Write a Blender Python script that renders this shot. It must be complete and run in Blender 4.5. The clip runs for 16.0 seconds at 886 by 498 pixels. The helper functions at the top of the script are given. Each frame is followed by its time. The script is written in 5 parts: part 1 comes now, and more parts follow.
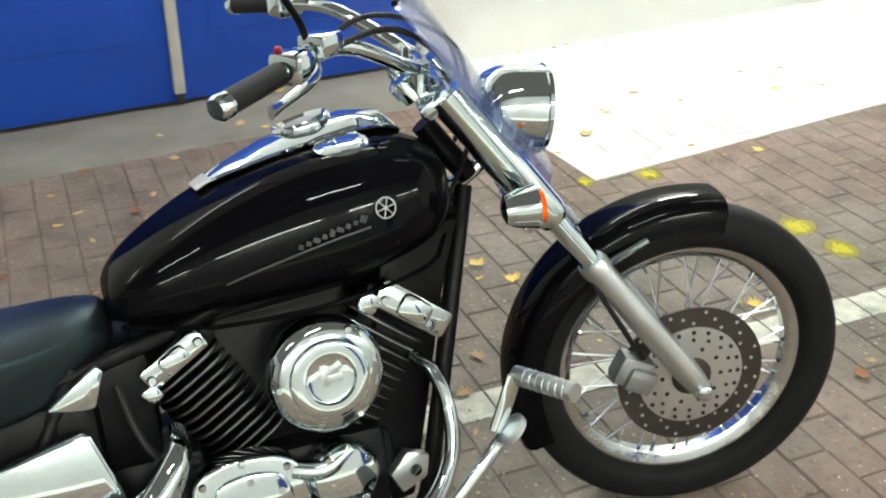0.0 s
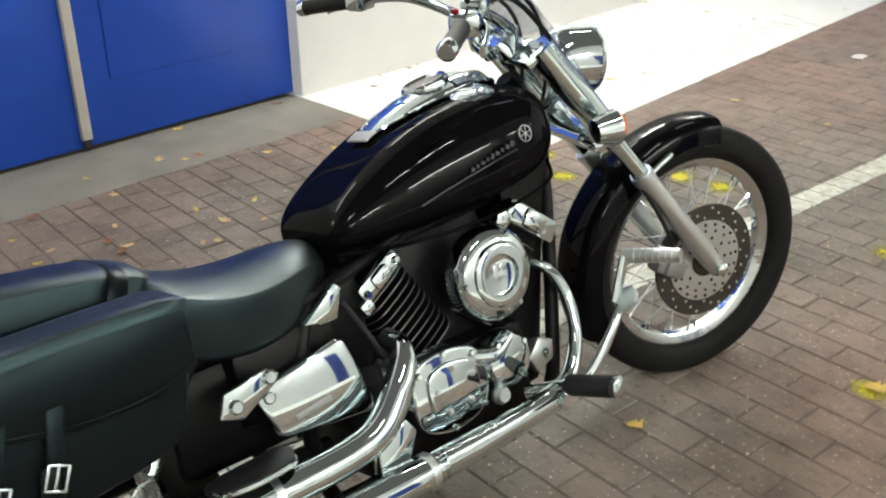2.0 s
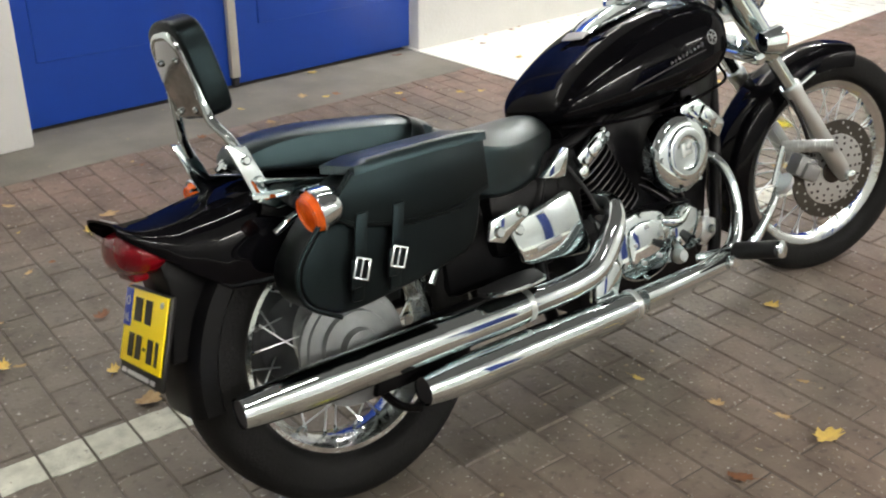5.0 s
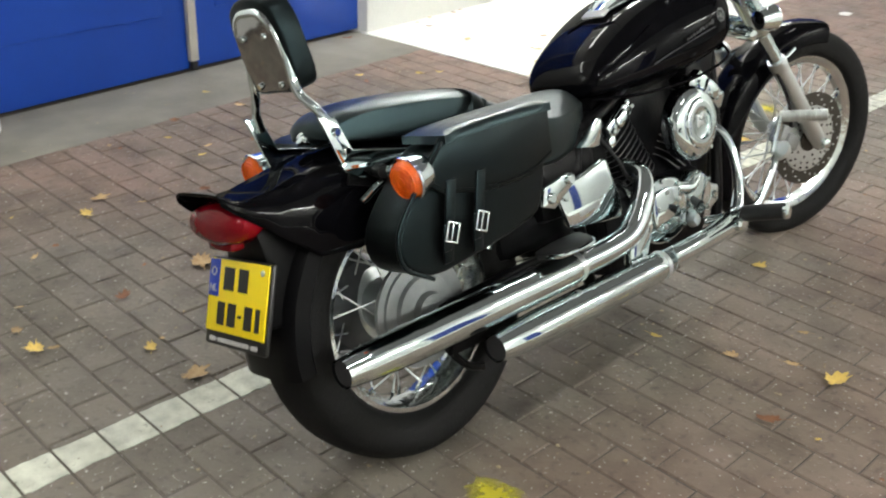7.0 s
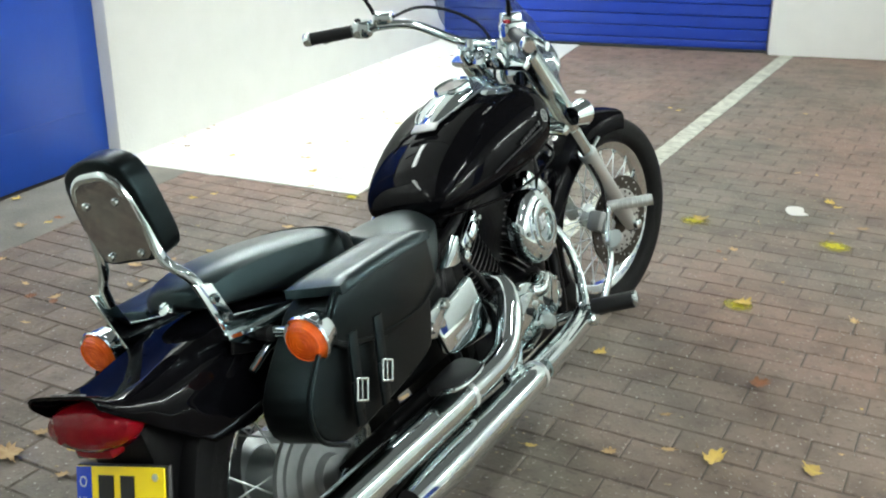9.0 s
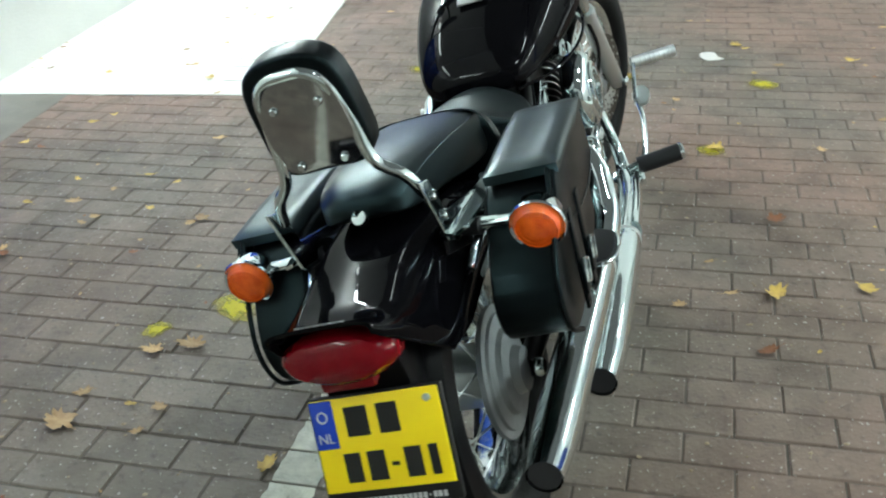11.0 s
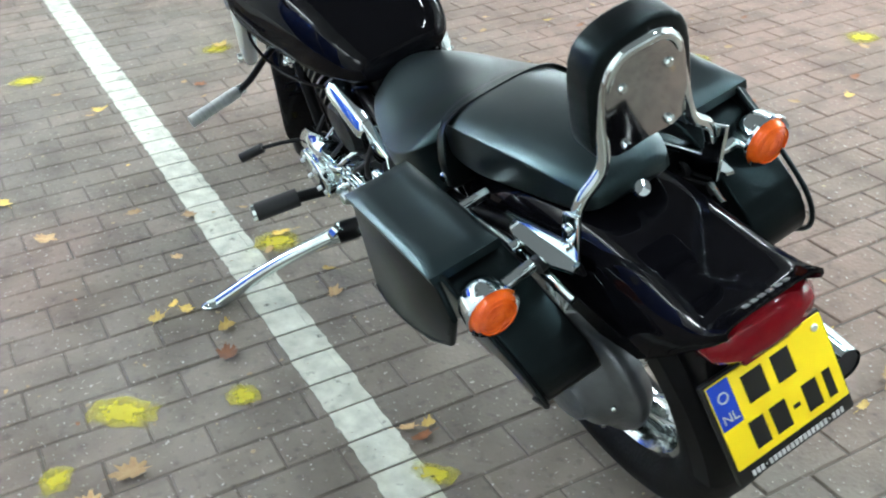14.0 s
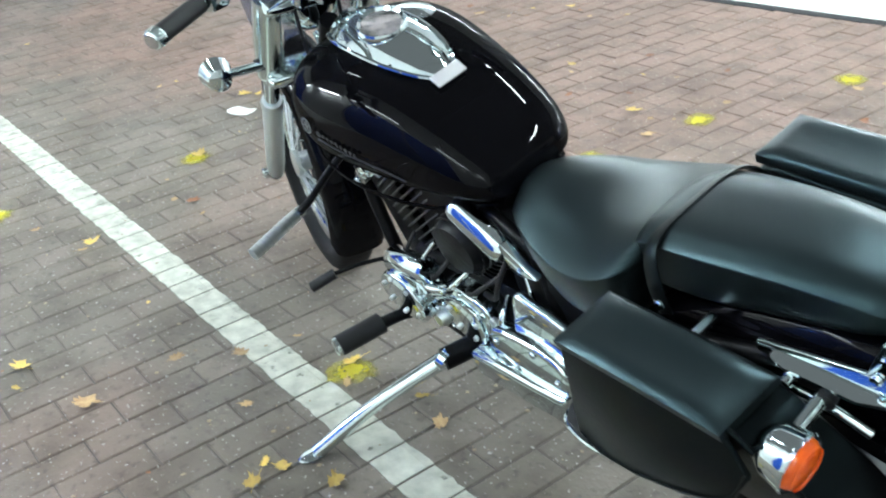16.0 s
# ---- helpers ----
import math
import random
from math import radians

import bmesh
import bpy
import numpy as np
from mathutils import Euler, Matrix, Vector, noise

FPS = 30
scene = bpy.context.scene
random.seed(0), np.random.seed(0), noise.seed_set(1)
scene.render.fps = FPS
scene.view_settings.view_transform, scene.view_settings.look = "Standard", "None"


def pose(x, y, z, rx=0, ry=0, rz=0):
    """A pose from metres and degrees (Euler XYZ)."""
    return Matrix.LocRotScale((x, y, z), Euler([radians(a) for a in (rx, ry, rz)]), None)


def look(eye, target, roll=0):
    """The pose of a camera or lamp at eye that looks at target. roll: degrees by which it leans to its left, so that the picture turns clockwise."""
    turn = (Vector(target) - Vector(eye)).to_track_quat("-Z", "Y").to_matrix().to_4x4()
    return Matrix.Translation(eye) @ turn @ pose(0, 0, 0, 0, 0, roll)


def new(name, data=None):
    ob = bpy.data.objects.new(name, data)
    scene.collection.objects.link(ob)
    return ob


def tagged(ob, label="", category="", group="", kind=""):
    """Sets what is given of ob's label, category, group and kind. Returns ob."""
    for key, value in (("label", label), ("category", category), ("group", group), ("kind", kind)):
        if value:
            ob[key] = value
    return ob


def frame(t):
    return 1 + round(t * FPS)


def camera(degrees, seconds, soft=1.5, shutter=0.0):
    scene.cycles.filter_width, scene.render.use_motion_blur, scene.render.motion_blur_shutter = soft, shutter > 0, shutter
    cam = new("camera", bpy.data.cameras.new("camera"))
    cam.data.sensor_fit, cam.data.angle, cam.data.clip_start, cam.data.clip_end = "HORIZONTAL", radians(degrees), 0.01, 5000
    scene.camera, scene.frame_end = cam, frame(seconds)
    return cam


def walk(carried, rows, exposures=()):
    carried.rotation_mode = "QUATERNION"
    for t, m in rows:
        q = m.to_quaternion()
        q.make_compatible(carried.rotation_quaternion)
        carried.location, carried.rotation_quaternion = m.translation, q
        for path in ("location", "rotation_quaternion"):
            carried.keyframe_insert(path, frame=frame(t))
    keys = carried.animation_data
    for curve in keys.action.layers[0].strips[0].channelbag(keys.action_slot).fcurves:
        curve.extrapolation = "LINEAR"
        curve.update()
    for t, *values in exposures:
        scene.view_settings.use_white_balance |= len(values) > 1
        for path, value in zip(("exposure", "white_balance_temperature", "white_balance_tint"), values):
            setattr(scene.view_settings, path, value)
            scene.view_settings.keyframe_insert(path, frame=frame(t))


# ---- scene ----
cam = camera(47.6, 16.0, soft=2.0, shutter=0.4)
PATH = [
    (0, (0.516, -1.261, 1.495), (1.22, 0.349, 0.539), 0.6),
    (0.5, (0.284, -1.211, 1.477), (1.216, 0.295, 0.547), 0.3),
    (1, (0.051, -1.214, 1.484), (1.108, 0.245, 0.616), -1.6),
    (1.5, (-0.164, -1.284, 1.451), (0.961, 0.139, 0.609), 0.0),
    (2, (-0.34, -1.304, 1.455), (0.81, 0.09, 0.599), -0.9),
    (2.5, (-0.5, -1.262, 1.442), (0.762, 0.046, 0.607), -2.0),
    (3, (-0.638, -1.27, 1.43), (0.632, 0.024, 0.588), -1.8),
    (3.5, (-0.756, -1.36, 1.42), (0.481, -0.042, 0.565), -0.4),
    (4, (-0.859, -1.42, 1.413), (0.303, -0.037, 0.554), -0.4),
    (4.5, (-0.926, -1.433, 1.401), (0.206, -0.028, 0.538), 0.3),
    (5, (-0.987, -1.437, 1.384), (0.127, -0.017, 0.521), 0.5),
    (5.2, (-1.008, -1.437, 1.381), (0.094, -0.022, 0.497), 0.8),
    (7.3, (-1.353, -1.204, 1.388), (0.001, -0.009, 0.527), 1.8),
    (7.5, (-1.331, -1.144, 1.395), (0.088, 0.007, 0.581), 1.1),
    (8, (-1.327, -1.087, 1.416), (0.203, -0.031, 0.679), 1.5),
    (8.2, (-1.32, -1.072, 1.417), (0.251, -0.055, 0.711), 1.8),
    (10.3, (-1.485, -0.544, 1.37), (0.186, 0.117, 0.492), -1.5),
    (10.5, (-1.489, -0.474, 1.366), (0.169, 0.165, 0.448), -1.9),
    (11, (-1.526, -0.252, 1.351), (0.192, 0.215, 0.439), -3.2),
    (11.5, (-1.568, 0.017, 1.353), (0.162, 0.273, 0.383), -3.5),
    (12, (-1.509, 0.233, 1.349), (0.235, 0.318, 0.372), -4.7),
    (12.5, (-1.454, 0.445, 1.339), (0.256, 0.256, 0.32), -1.8),
    (13, (-1.42, 0.718, 1.354), (0.218, 0.224, 0.319), -3.8),
    (13.5, (-1.305, 0.888, 1.351), (0.302, 0.259, 0.34), -4.6),
    (14, (-1.191, 1.047, 1.358), (0.338, 0.271, 0.329), -2.8),
    (14.5, (-1.11, 1.232, 1.368), (0.344, 0.306, 0.354), -5.1),
    (15, (-0.996, 1.335, 1.38), (0.414, 0.338, 0.373), -4.5),
    (15.5, (-0.827, 1.342, 1.401), (0.593, 0.325, 0.428), -6.7),
    (16, (-0.722, 1.337, 1.41), (0.726, 0.333, 0.463), -5.9),
]
EXPOSURES = [(0.0, -0.03, 6530, 14), (2.5, -0.20, 6660, 19), (5.0, -0.20, 6720, 22), (8.0, 0.01, 6330, 14), (11.5, -0.10, 5800, 7), (12.5, 0.09, 5730, 9), (13.0, 0.32, 5710, 12), (14.5, 0.56, 5700, 13), (16.0, 0.40, 5660, 12)]
walk(cam, [(t, look(eye, target, roll)) for t, eye, target, roll in PATH], EXPOSURES)

# ---- night sky and lamps ----
world = bpy.data.worlds.new("night")
scene.world = world
world.use_nodes = True
world.node_tree.nodes["Background"].inputs[0].default_value = (0.34, 0.34, 0.30, 1)
world.node_tree.nodes["Background"].inputs[1].default_value = 0.42


# ---- materials ----
def material(name, color, rough=0.5, metal=0.0, color2=None, scale=20.0, bump=0.0, bump_scale=80.0, spread=0.25,
             coat=0.0, rough2=None, rand=0.0, emit=0.0, transmission=0.0, ior=1.45, alpha=1.0, spec=None):
    m = bpy.data.materials.new(name)
    m.use_nodes = True
    nt = m.node_tree
    b = nt.nodes["Principled BSDF"]
    b.inputs["Base Color"].default_value = (*color, 1)
    b.inputs["Roughness"].default_value = rough
    b.inputs["Metallic"].default_value = metal
    b.inputs["Coat Weight"].default_value = coat
    b.inputs["Coat Roughness"].default_value = 0.03
    if spec is not None:
        b.inputs["Specular IOR Level"].default_value = spec
    b.inputs["Alpha"].default_value = alpha
    b.inputs["Transmission Weight"].default_value = transmission
    b.inputs["IOR"].default_value = ior
    if emit:
        b.inputs["Emission Color"].default_value = (*color, 1)
        b.inputs["Emission Strength"].default_value = emit
    tc = nt.nodes.new("ShaderNodeTexCoord")
    last = None
    if color2:
        n = nt.nodes.new("ShaderNodeTexNoise")
        n.inputs["Scale"].default_value = scale
        n.inputs["Detail"].default_value = 8
        nt.links.new(tc.outputs["Object"], n.inputs["Vector"])
        r = nt.nodes.new("ShaderNodeValToRGB")
        r.color_ramp.elements[0].position = 0.5 - spread
        r.color_ramp.elements[1].position = 0.5 + spread
        r.color_ramp.elements[0].color = (*color, 1)
        r.color_ramp.elements[1].color = (*color2, 1)
        nt.links.new(n.outputs["Fac"], r.inputs["Fac"])
        last = r.outputs["Color"]
    if rand:
        oi = nt.nodes.new("ShaderNodeObjectInfo")
        hs = nt.nodes.new("ShaderNodeHueSaturation")
        mr = nt.nodes.new("ShaderNodeMapRange")
        mr.inputs["To Min"].default_value = 1 - rand
        mr.inputs["To Max"].default_value = 1 + rand
        nt.links.new(oi.outputs["Random"], mr.inputs["Value"])
        nt.links.new(mr.outputs["Result"], hs.inputs["Value"])
        if last:
            nt.links.new(last, hs.inputs["Color"])
        else:
            hs.inputs["Color"].default_value = (*color, 1)
        last = hs.outputs["Color"]
    if last:
        nt.links.new(last, b.inputs["Base Color"])
    if rough2 is not None:
        n3 = nt.nodes.new("ShaderNodeTexNoise")
        n3.inputs["Scale"].default_value = scale * 0.6
        n3.inputs["Detail"].default_value = 5
        nt.links.new(tc.outputs["Object"], n3.inputs["Vector"])
        mr2 = nt.nodes.new("ShaderNodeMapRange")
        mr2.inputs["From Min"].default_value = 0.3
        mr2.inputs["From Max"].default_value = 0.7
        mr2.inputs["To Min"].default_value = rough
        mr2.inputs["To Max"].default_value = rough2
        nt.links.new(n3.outputs["Fac"], mr2.inputs["Value"])
        nt.links.new(mr2.outputs["Result"], b.inputs["Roughness"])
    if bump:
        n2 = nt.nodes.new("ShaderNodeTexNoise")
        n2.inputs["Scale"].default_value = bump_scale
        n2.inputs["Detail"].default_value = 6
        nt.links.new(tc.outputs["Object"], n2.inputs["Vector"])
        bp = nt.nodes.new("ShaderNodeBump")
        bp.inputs["Strength"].default_value = bump
        bp.inputs["Distance"].default_value = 0.01
        nt.links.new(n2.outputs["Fac"], bp.inputs["Height"])
        nt.links.new(bp.outputs["Normal"], b.inputs["Normal"])
    return m


def paving_material(name, island):
    """Brick-red to grey concrete paving, tinted stone by stone, with grime and pale specks at world scale."""
    m = bpy.data.materials.new(name)
    m.use_nodes = True
    nt = m.node_tree
    b = nt.nodes["Principled BSDF"]
    b.inputs["Roughness"].default_value = 0.72
    geo = nt.nodes.new("ShaderNodeNewGeometry")
    if island:
        rnd = geo.outputs["Random Per Island"]
    else:
        rnd = nt.nodes.new("ShaderNodeObjectInfo").outputs["Random"]
    stone = nt.nodes.new("ShaderNodeValToRGB")
    els = stone.color_ramp.elements
    els[0].color, els[1].color = (0.158, 0.137, 0.112, 1), (0.205, 0.176, 0.145, 1)
    mid = els.new(0.5)
    mid.color = (0.180, 0.156, 0.128, 1)
    nt.links.new(rnd, stone.inputs["Fac"])

    def noise_at(scale, lo, hi, detail=6):
        n = nt.nodes.new("ShaderNodeTexNoise")
        n.inputs["Scale"].default_value = scale
        n.inputs["Detail"].default_value = detail
        nt.links.new(geo.outputs["Position"], n.inputs["Vector"])
        r = nt.nodes.new("ShaderNodeMapRange")
        r.inputs["From Min"].default_value, r.inputs["From Max"].default_value = lo, hi
        nt.links.new(n.outputs["Fac"], r.inputs["Value"])
        return n, r.outputs["Result"]

    def mix(kind, a, bcol, fac):
        x = nt.nodes.new("ShaderNodeMix")
        x.data_type, x.blend_type = "RGBA", kind
        nt.links.new(a, x.inputs["A"])
        x.inputs["B"].default_value = (*bcol, 1)
        if isinstance(fac, float):
            x.inputs["Factor"].default_value = fac
        else:
            nt.links.new(fac, x.inputs["Factor"])
        return x.outputs["Result"]

    low, _ = noise_at(0.8, 0.0, 1.0)
    split, slope, add, clampr = nt.nodes.new("ShaderNodeSeparateXYZ"), nt.nodes.new("ShaderNodeMath"), nt.nodes.new("ShaderNodeMath"), nt.nodes.new("ShaderNodeMapRange")
    nt.links.new(geo.outputs["Position"], split.inputs[0])
    slope.operation, slope.inputs[1].default_value = "MULTIPLY", 0.03
    nt.links.new(split.outputs["X"], slope.inputs[0])
    nt.links.new(low.outputs["Fac"], add.inputs[0])
    nt.links.new(slope.outputs["Value"], add.inputs[1])
    clampr.inputs["From Min"].default_value, clampr.inputs["From Max"].default_value = 0.58, 0.86
    away, width, fold, total = (nt.nodes.new("ShaderNodeMath") for _ in range(4))
    away.operation, away.inputs[1].default_value = "SUBTRACT", 0.40
    fold.operation = "ABSOLUTE"
    width.operation, width.inputs[1].default_value = "MULTIPLY", 0.15
    nt.links.new(split.outputs["Y"], away.inputs[0])
    nt.links.new(away.outputs["Value"], fold.inputs[0])
    nt.links.new(fold.outputs["Value"], width.inputs[0])
    nt.links.new(add.outputs["Value"], total.inputs[0])
    nt.links.new(width.outputs["Value"], total.inputs[1])
    nt.links.new(total.outputs["Value"], clampr.inputs["Value"])
    patches = clampr.outputs["Result"]
    _, grime = noise_at(7.0, 0.45, 0.72)
    fine, specks = noise_at(80.0, 0.64, 0.72, 3)
    _, dark = noise_at(38.0, 0.56, 0.74, 3)
    col = mix("MIX", stone.outputs["Color"], (0.236, 0.160, 0.126), patches)
    _, blotch = noise_at(2.1, 0.42, 0.66)
    col = mix("MULTIPLY", col, (0.76, 0.75, 0.73), blotch)
    col = mix("MULTIPLY", col, (0.62, 0.60, 0.58), grime)
    col = mix("MULTIPLY", col, (0.62, 0.62, 0.62), dark)
    col = mix("MIX", col, (0.42, 0.40, 0.37), specks)
    nt.links.new(col, b.inputs["Base Color"])
    bp = nt.nodes.new("ShaderNodeBump")
    bp.inputs["Strength"].default_value, bp.inputs["Distance"].default_value = 0.5, 0.005
    nt.links.new(fine.outputs["Fac"], bp.inputs["Height"])
    nt.links.new(bp.outputs["Normal"], b.inputs["Normal"])
    return m


BLACK = material("black_lacquer", (0.0022, 0.0022, 0.003), 0.3, coat=0.22, spec=0.0)
FRAME = material("black_frame_paint", (0.0035, 0.0035, 0.004), 0.35, spec=0.12)
LEATHER = material("black_leather", (0.003, 0.0034, 0.0036), 0.28, spec=0.18, color2=(0.0042, 0.0046, 0.0049), scale=9, bump=0.06, bump_scale=320, rough2=0.32)
VINYL = material("seat_vinyl", (0.004, 0.005, 0.0055), 0.30, spec=0.60, color2=(0.0055, 0.0065, 0.007), scale=7, bump=0.05, bump_scale=340, rough2=0.38)
for m in (LEATHER, VINYL):
    m.node_tree.nodes["Principled BSDF"].inputs["Specular Tint"].default_value = (0.52, 0.88, 0.96, 1)
CHROME = material("chrome", (0.70, 0.79, 0.80), 0.03, 1.0, rough2=0.07, scale=30)
RIMCHROME = material("rim_chrome", (0.58, 0.62, 0.62), 0.07, 1.0, rough2=0.13, scale=30, bump=0.35, bump_scale=22)
FORKCOVER = material("satin_fork_cover", (0.68, 0.78, 0.76), 0.11, 1.0, rough2=0.16, scale=8)
DARKCHROME = material("dark_chrome", (0.40, 0.40, 0.40), 0.07, 1.0, rough2=0.12, scale=20)
STEEL = material("polished_aluminium", (0.68, 0.72, 0.72), 0.30, 1.0, rough2=0.42, scale=40)
CAST = material("cast_metal", (0.30, 0.31, 0.31), 0.45, 0.9, bump=0.3, bump_scale=200)
SCRIPT = material("dull_lettering", (0.06, 0.06, 0.065), 0.4, 0.6)
CASTGREY = material("cast_grey", (0.20, 0.215, 0.22), 0.45, 0.4, color2=(0.27, 0.285, 0.29), scale=30)
DRIVEGREY = material("drive_case_grey", (0.09, 0.098, 0.104), 0.30, 0.6, color2=(0.14, 0.15, 0.158), scale=25, bump=0.1)
RUBBER = material("tyre_rubber", (0.0035, 0.0035, 0.004), 0.7, spec=0.22, color2=(0.007, 0.0068, 0.0065), scale=12, bump=0.2, bump_scale=150)
GRIP = material("grip_rubber", (0.008, 0.008, 0.009), 0.55, spec=0.35)
FINBLACK = material("engine_black", (0.004, 0.004, 0.005), 0.40, bump=0.1, spec=0.16)
FINEDGE = material("fin_edge_metal", (0.26, 0.26, 0.26), 0.35, 1.0)
DISC = material("brake_disc_steel", (0.075, 0.068, 0.058), 0.45, 0.9, rough2=0.6, scale=60)
REDLENS = material("red_lens", (0.13, 0.001, 0.006), 0.12, coat=0.2, spec=0.2, color2=(0.19, 0.002, 0.006), scale=25)
ORANGELENS = material("amber_lens", (0.95, 0.17, 0.008), 0.10, coat=0.5, color2=(0.70, 0.075, 0.003), scale=45)
PLATEYELLOW = material("plate_yellow", (1.0, 0.76, 0.0), 0.3)
PLATEBLUE = material("plate_blue", (0.01, 0.05, 0.45), 0.35)
PLATEBLACK = material("plate_black", (0.008, 0.008, 0.008), 0.4)
PALE = material("pale_print", (0.55, 0.55, 0.55), 0.4)
DIAL = material("dial_face", (0.55, 0.50, 0.48), 0.3)
HEADGLASS = material("headlamp_glass", (0.85, 0.87, 0.88), 0.05, 0.6)
SCREEN = material("tinted_screen", (0.10, 0.15, 0.36), 0.04, alpha=0.36, coat=1.0)
BLUE = material("blue_door_paint", (0.006, 0.055, 0.36), 0.38, color2=(0.008, 0.065, 0.41), scale=3, bump=0.05, bump_scale=40, rough2=0.5)
ROLLER = material("blue_roller_paint", (0.008, 0.036, 0.30), 0.42, color2=(0.010, 0.042, 0.35), scale=4)
# shutter blue darkened in place of less lamplight, for dimmer reflections in the chrome
DIMMEDBLUE = material("dimmed_blue_shutter_paint", (0.010, 0.028, 0.15), 0.5, color2=(0.013, 0.034, 0.18), scale=4)
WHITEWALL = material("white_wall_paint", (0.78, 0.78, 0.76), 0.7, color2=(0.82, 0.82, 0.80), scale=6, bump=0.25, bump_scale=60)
# white wall paint darkened in place of weaker light, so it reflects dimmer
DIMMEDWALL = material("dimmed_wall_paint", (0.58, 0.58, 0.565), 0.75, color2=(0.64, 0.64, 0.625), scale=5, bump=0.25, bump_scale=60)
WHITEFLOOR = material("white_floor_paint", (0.74, 0.74, 0.68), 0.65, color2=(0.80, 0.80, 0.74), scale=5, bump=0.2, bump_scale=90)
LINE = material("line_paint", (0.36, 0.37, 0.31), 0.7, color2=(0.68, 0.69, 0.59), scale=22, bump=0.3, bump_scale=120, rand=0.1)
nt = LINE.node_tree
lp = nt.nodes.new("ShaderNodeNewGeometry")
worn, worn_range, spots, spots_range, low = (nt.nodes.new(n) for n in ("ShaderNodeTexNoise", "ShaderNodeMapRange", "ShaderNodeTexNoise", "ShaderNodeMapRange", "ShaderNodeMath"))
worn.inputs["Scale"].default_value, worn.inputs["Detail"].default_value = 26, 7
spots.inputs["Scale"].default_value, spots.inputs["Detail"].default_value = 6, 6
worn_range.inputs["From Min"].default_value, worn_range.inputs["From Max"].default_value = 0.25, 0.36
spots_range.inputs["From Min"].default_value, spots_range.inputs["From Max"].default_value = 0.20, 0.36
low.operation = "MULTIPLY"
for node, rng_node in ((worn, worn_range), (spots, spots_range)):
    nt.links.new(lp.outputs["Position"], node.inputs["Vector"])
    nt.links.new(node.outputs["Fac"], rng_node.inputs["Value"])
nt.links.new(worn_range.outputs["Result"], low.inputs[0])
nt.links.new(spots_range.outputs["Result"], low.inputs[1])
nt.links.new(low.outputs["Value"], nt.nodes["Principled BSDF"].inputs["Alpha"])
CONCRETE = material("concrete", (0.145, 0.134, 0.114), 0.8, color2=(0.25, 0.235, 0.20), scale=3.5, bump=0.3, bump_scale=90)
GROUT = material("joint_sand", (0.080, 0.069, 0.057), 0.95, color2=(0.125, 0.108, 0.090), scale=12)
STRIP = material("beige_strip", (0.55, 0.52, 0.46), 0.5, color2=(0.45, 0.42, 0.37), scale=15)
DARKGAP = material("dark_gap", (0.02, 0.02, 0.022), 0.8)
YPAINT = material("yellow_spray", (0.74, 0.66, 0.02), 0.7, color2=(0.60, 0.52, 0.05), scale=40)
nt = YPAINT.node_tree
nz, rm, far, mul = nt.nodes.new("ShaderNodeTexNoise"), nt.nodes.new("ShaderNodeMapRange"), nt.nodes.new("ShaderNodeVectorMath"), nt.nodes.new("ShaderNodeMath")
nz.inputs["Scale"].default_value, nz.inputs["Detail"].default_value = 60, 8
nt.links.new(nt.nodes.new("ShaderNodeNewGeometry").outputs["Position"], nz.inputs["Vector"])
far.operation = "LENGTH"
nt.links.new(nt.nodes.new("ShaderNodeTexCoord").outputs["Object"], far.inputs[0])
mul.operation, mul.inputs[1].default_value = "MULTIPLY", 0.55
nt.links.new(far.outputs["Value"], mul.inputs[0])
sub = nt.nodes.new("ShaderNodeMath")
sub.operation = "SUBTRACT"
nt.links.new(nz.outputs["Fac"], sub.inputs[0])
nt.links.new(mul.outputs["Value"], sub.inputs[1])
rm.inputs["From Min"].default_value, rm.inputs["From Max"].default_value = -0.18, 0.32
rm.inputs["To Max"].default_value = 0.52
nt.links.new(sub.outputs["Value"], rm.inputs["Value"])
nt.links.new(rm.outputs["Result"], nt.nodes["Principled BSDF"].inputs["Alpha"])
LEAFA = material("leaf_yellow", (0.66, 0.48, 0.10), 0.6, color2=(0.46, 0.30, 0.09), scale=60, rand=0.3)
LEAFB = material("leaf_tan", (0.52, 0.37, 0.18), 0.65, color2=(0.33, 0.20, 0.09), scale=60, rand=0.3)
LEAFC = material("leaf_brown", (0.28, 0.11, 0.04), 0.65, color2=(0.18, 0.08, 0.04), scale=60, rand=0.3)
BITS = material("leaf_bits", (0.42, 0.36, 0.24), 0.7, color2=(0.22, 0.15, 0.09), scale=9)
PAPER = material("litter_paper", (0.70, 0.69, 0.66), 0.6)
HOUSING = material("lamp_housing", (0.7, 0.7, 0.7), 0.5)
PAVER = paving_material("paver", False)
PAVERREST = paving_material("paver_rest", True)


# ---- building helpers ----
def link(name, bm, mat, parent=None, label="", smooth=40, kind=""):
    me = bpy.data.meshes.new(name)
    bmesh.ops.recalc_face_normals(bm, faces=bm.faces[:])
    bm.to_mesh(me)
    bm.free()
    for m in (mat if isinstance(mat, (list, tuple)) else [mat]):
        me.materials.append(m)
    if smooth:
        me.polygons.foreach_set("use_smooth", [True] * len(me.polygons))
        me.set_sharp_from_angle(angle=radians(smooth))
    ob = new(name, me)
    if parent:
        ob.parent = parent
    return tagged(ob, label, kind=kind)


def part(name, bm, mat, parent, label="", smooth=40):
    return link(name, bm, mat, parent, label, smooth)


def shift(bm, m, verts=None):
    bmesh.ops.transform(bm, matrix=m, verts=verts or bm.verts[:])
    return bm


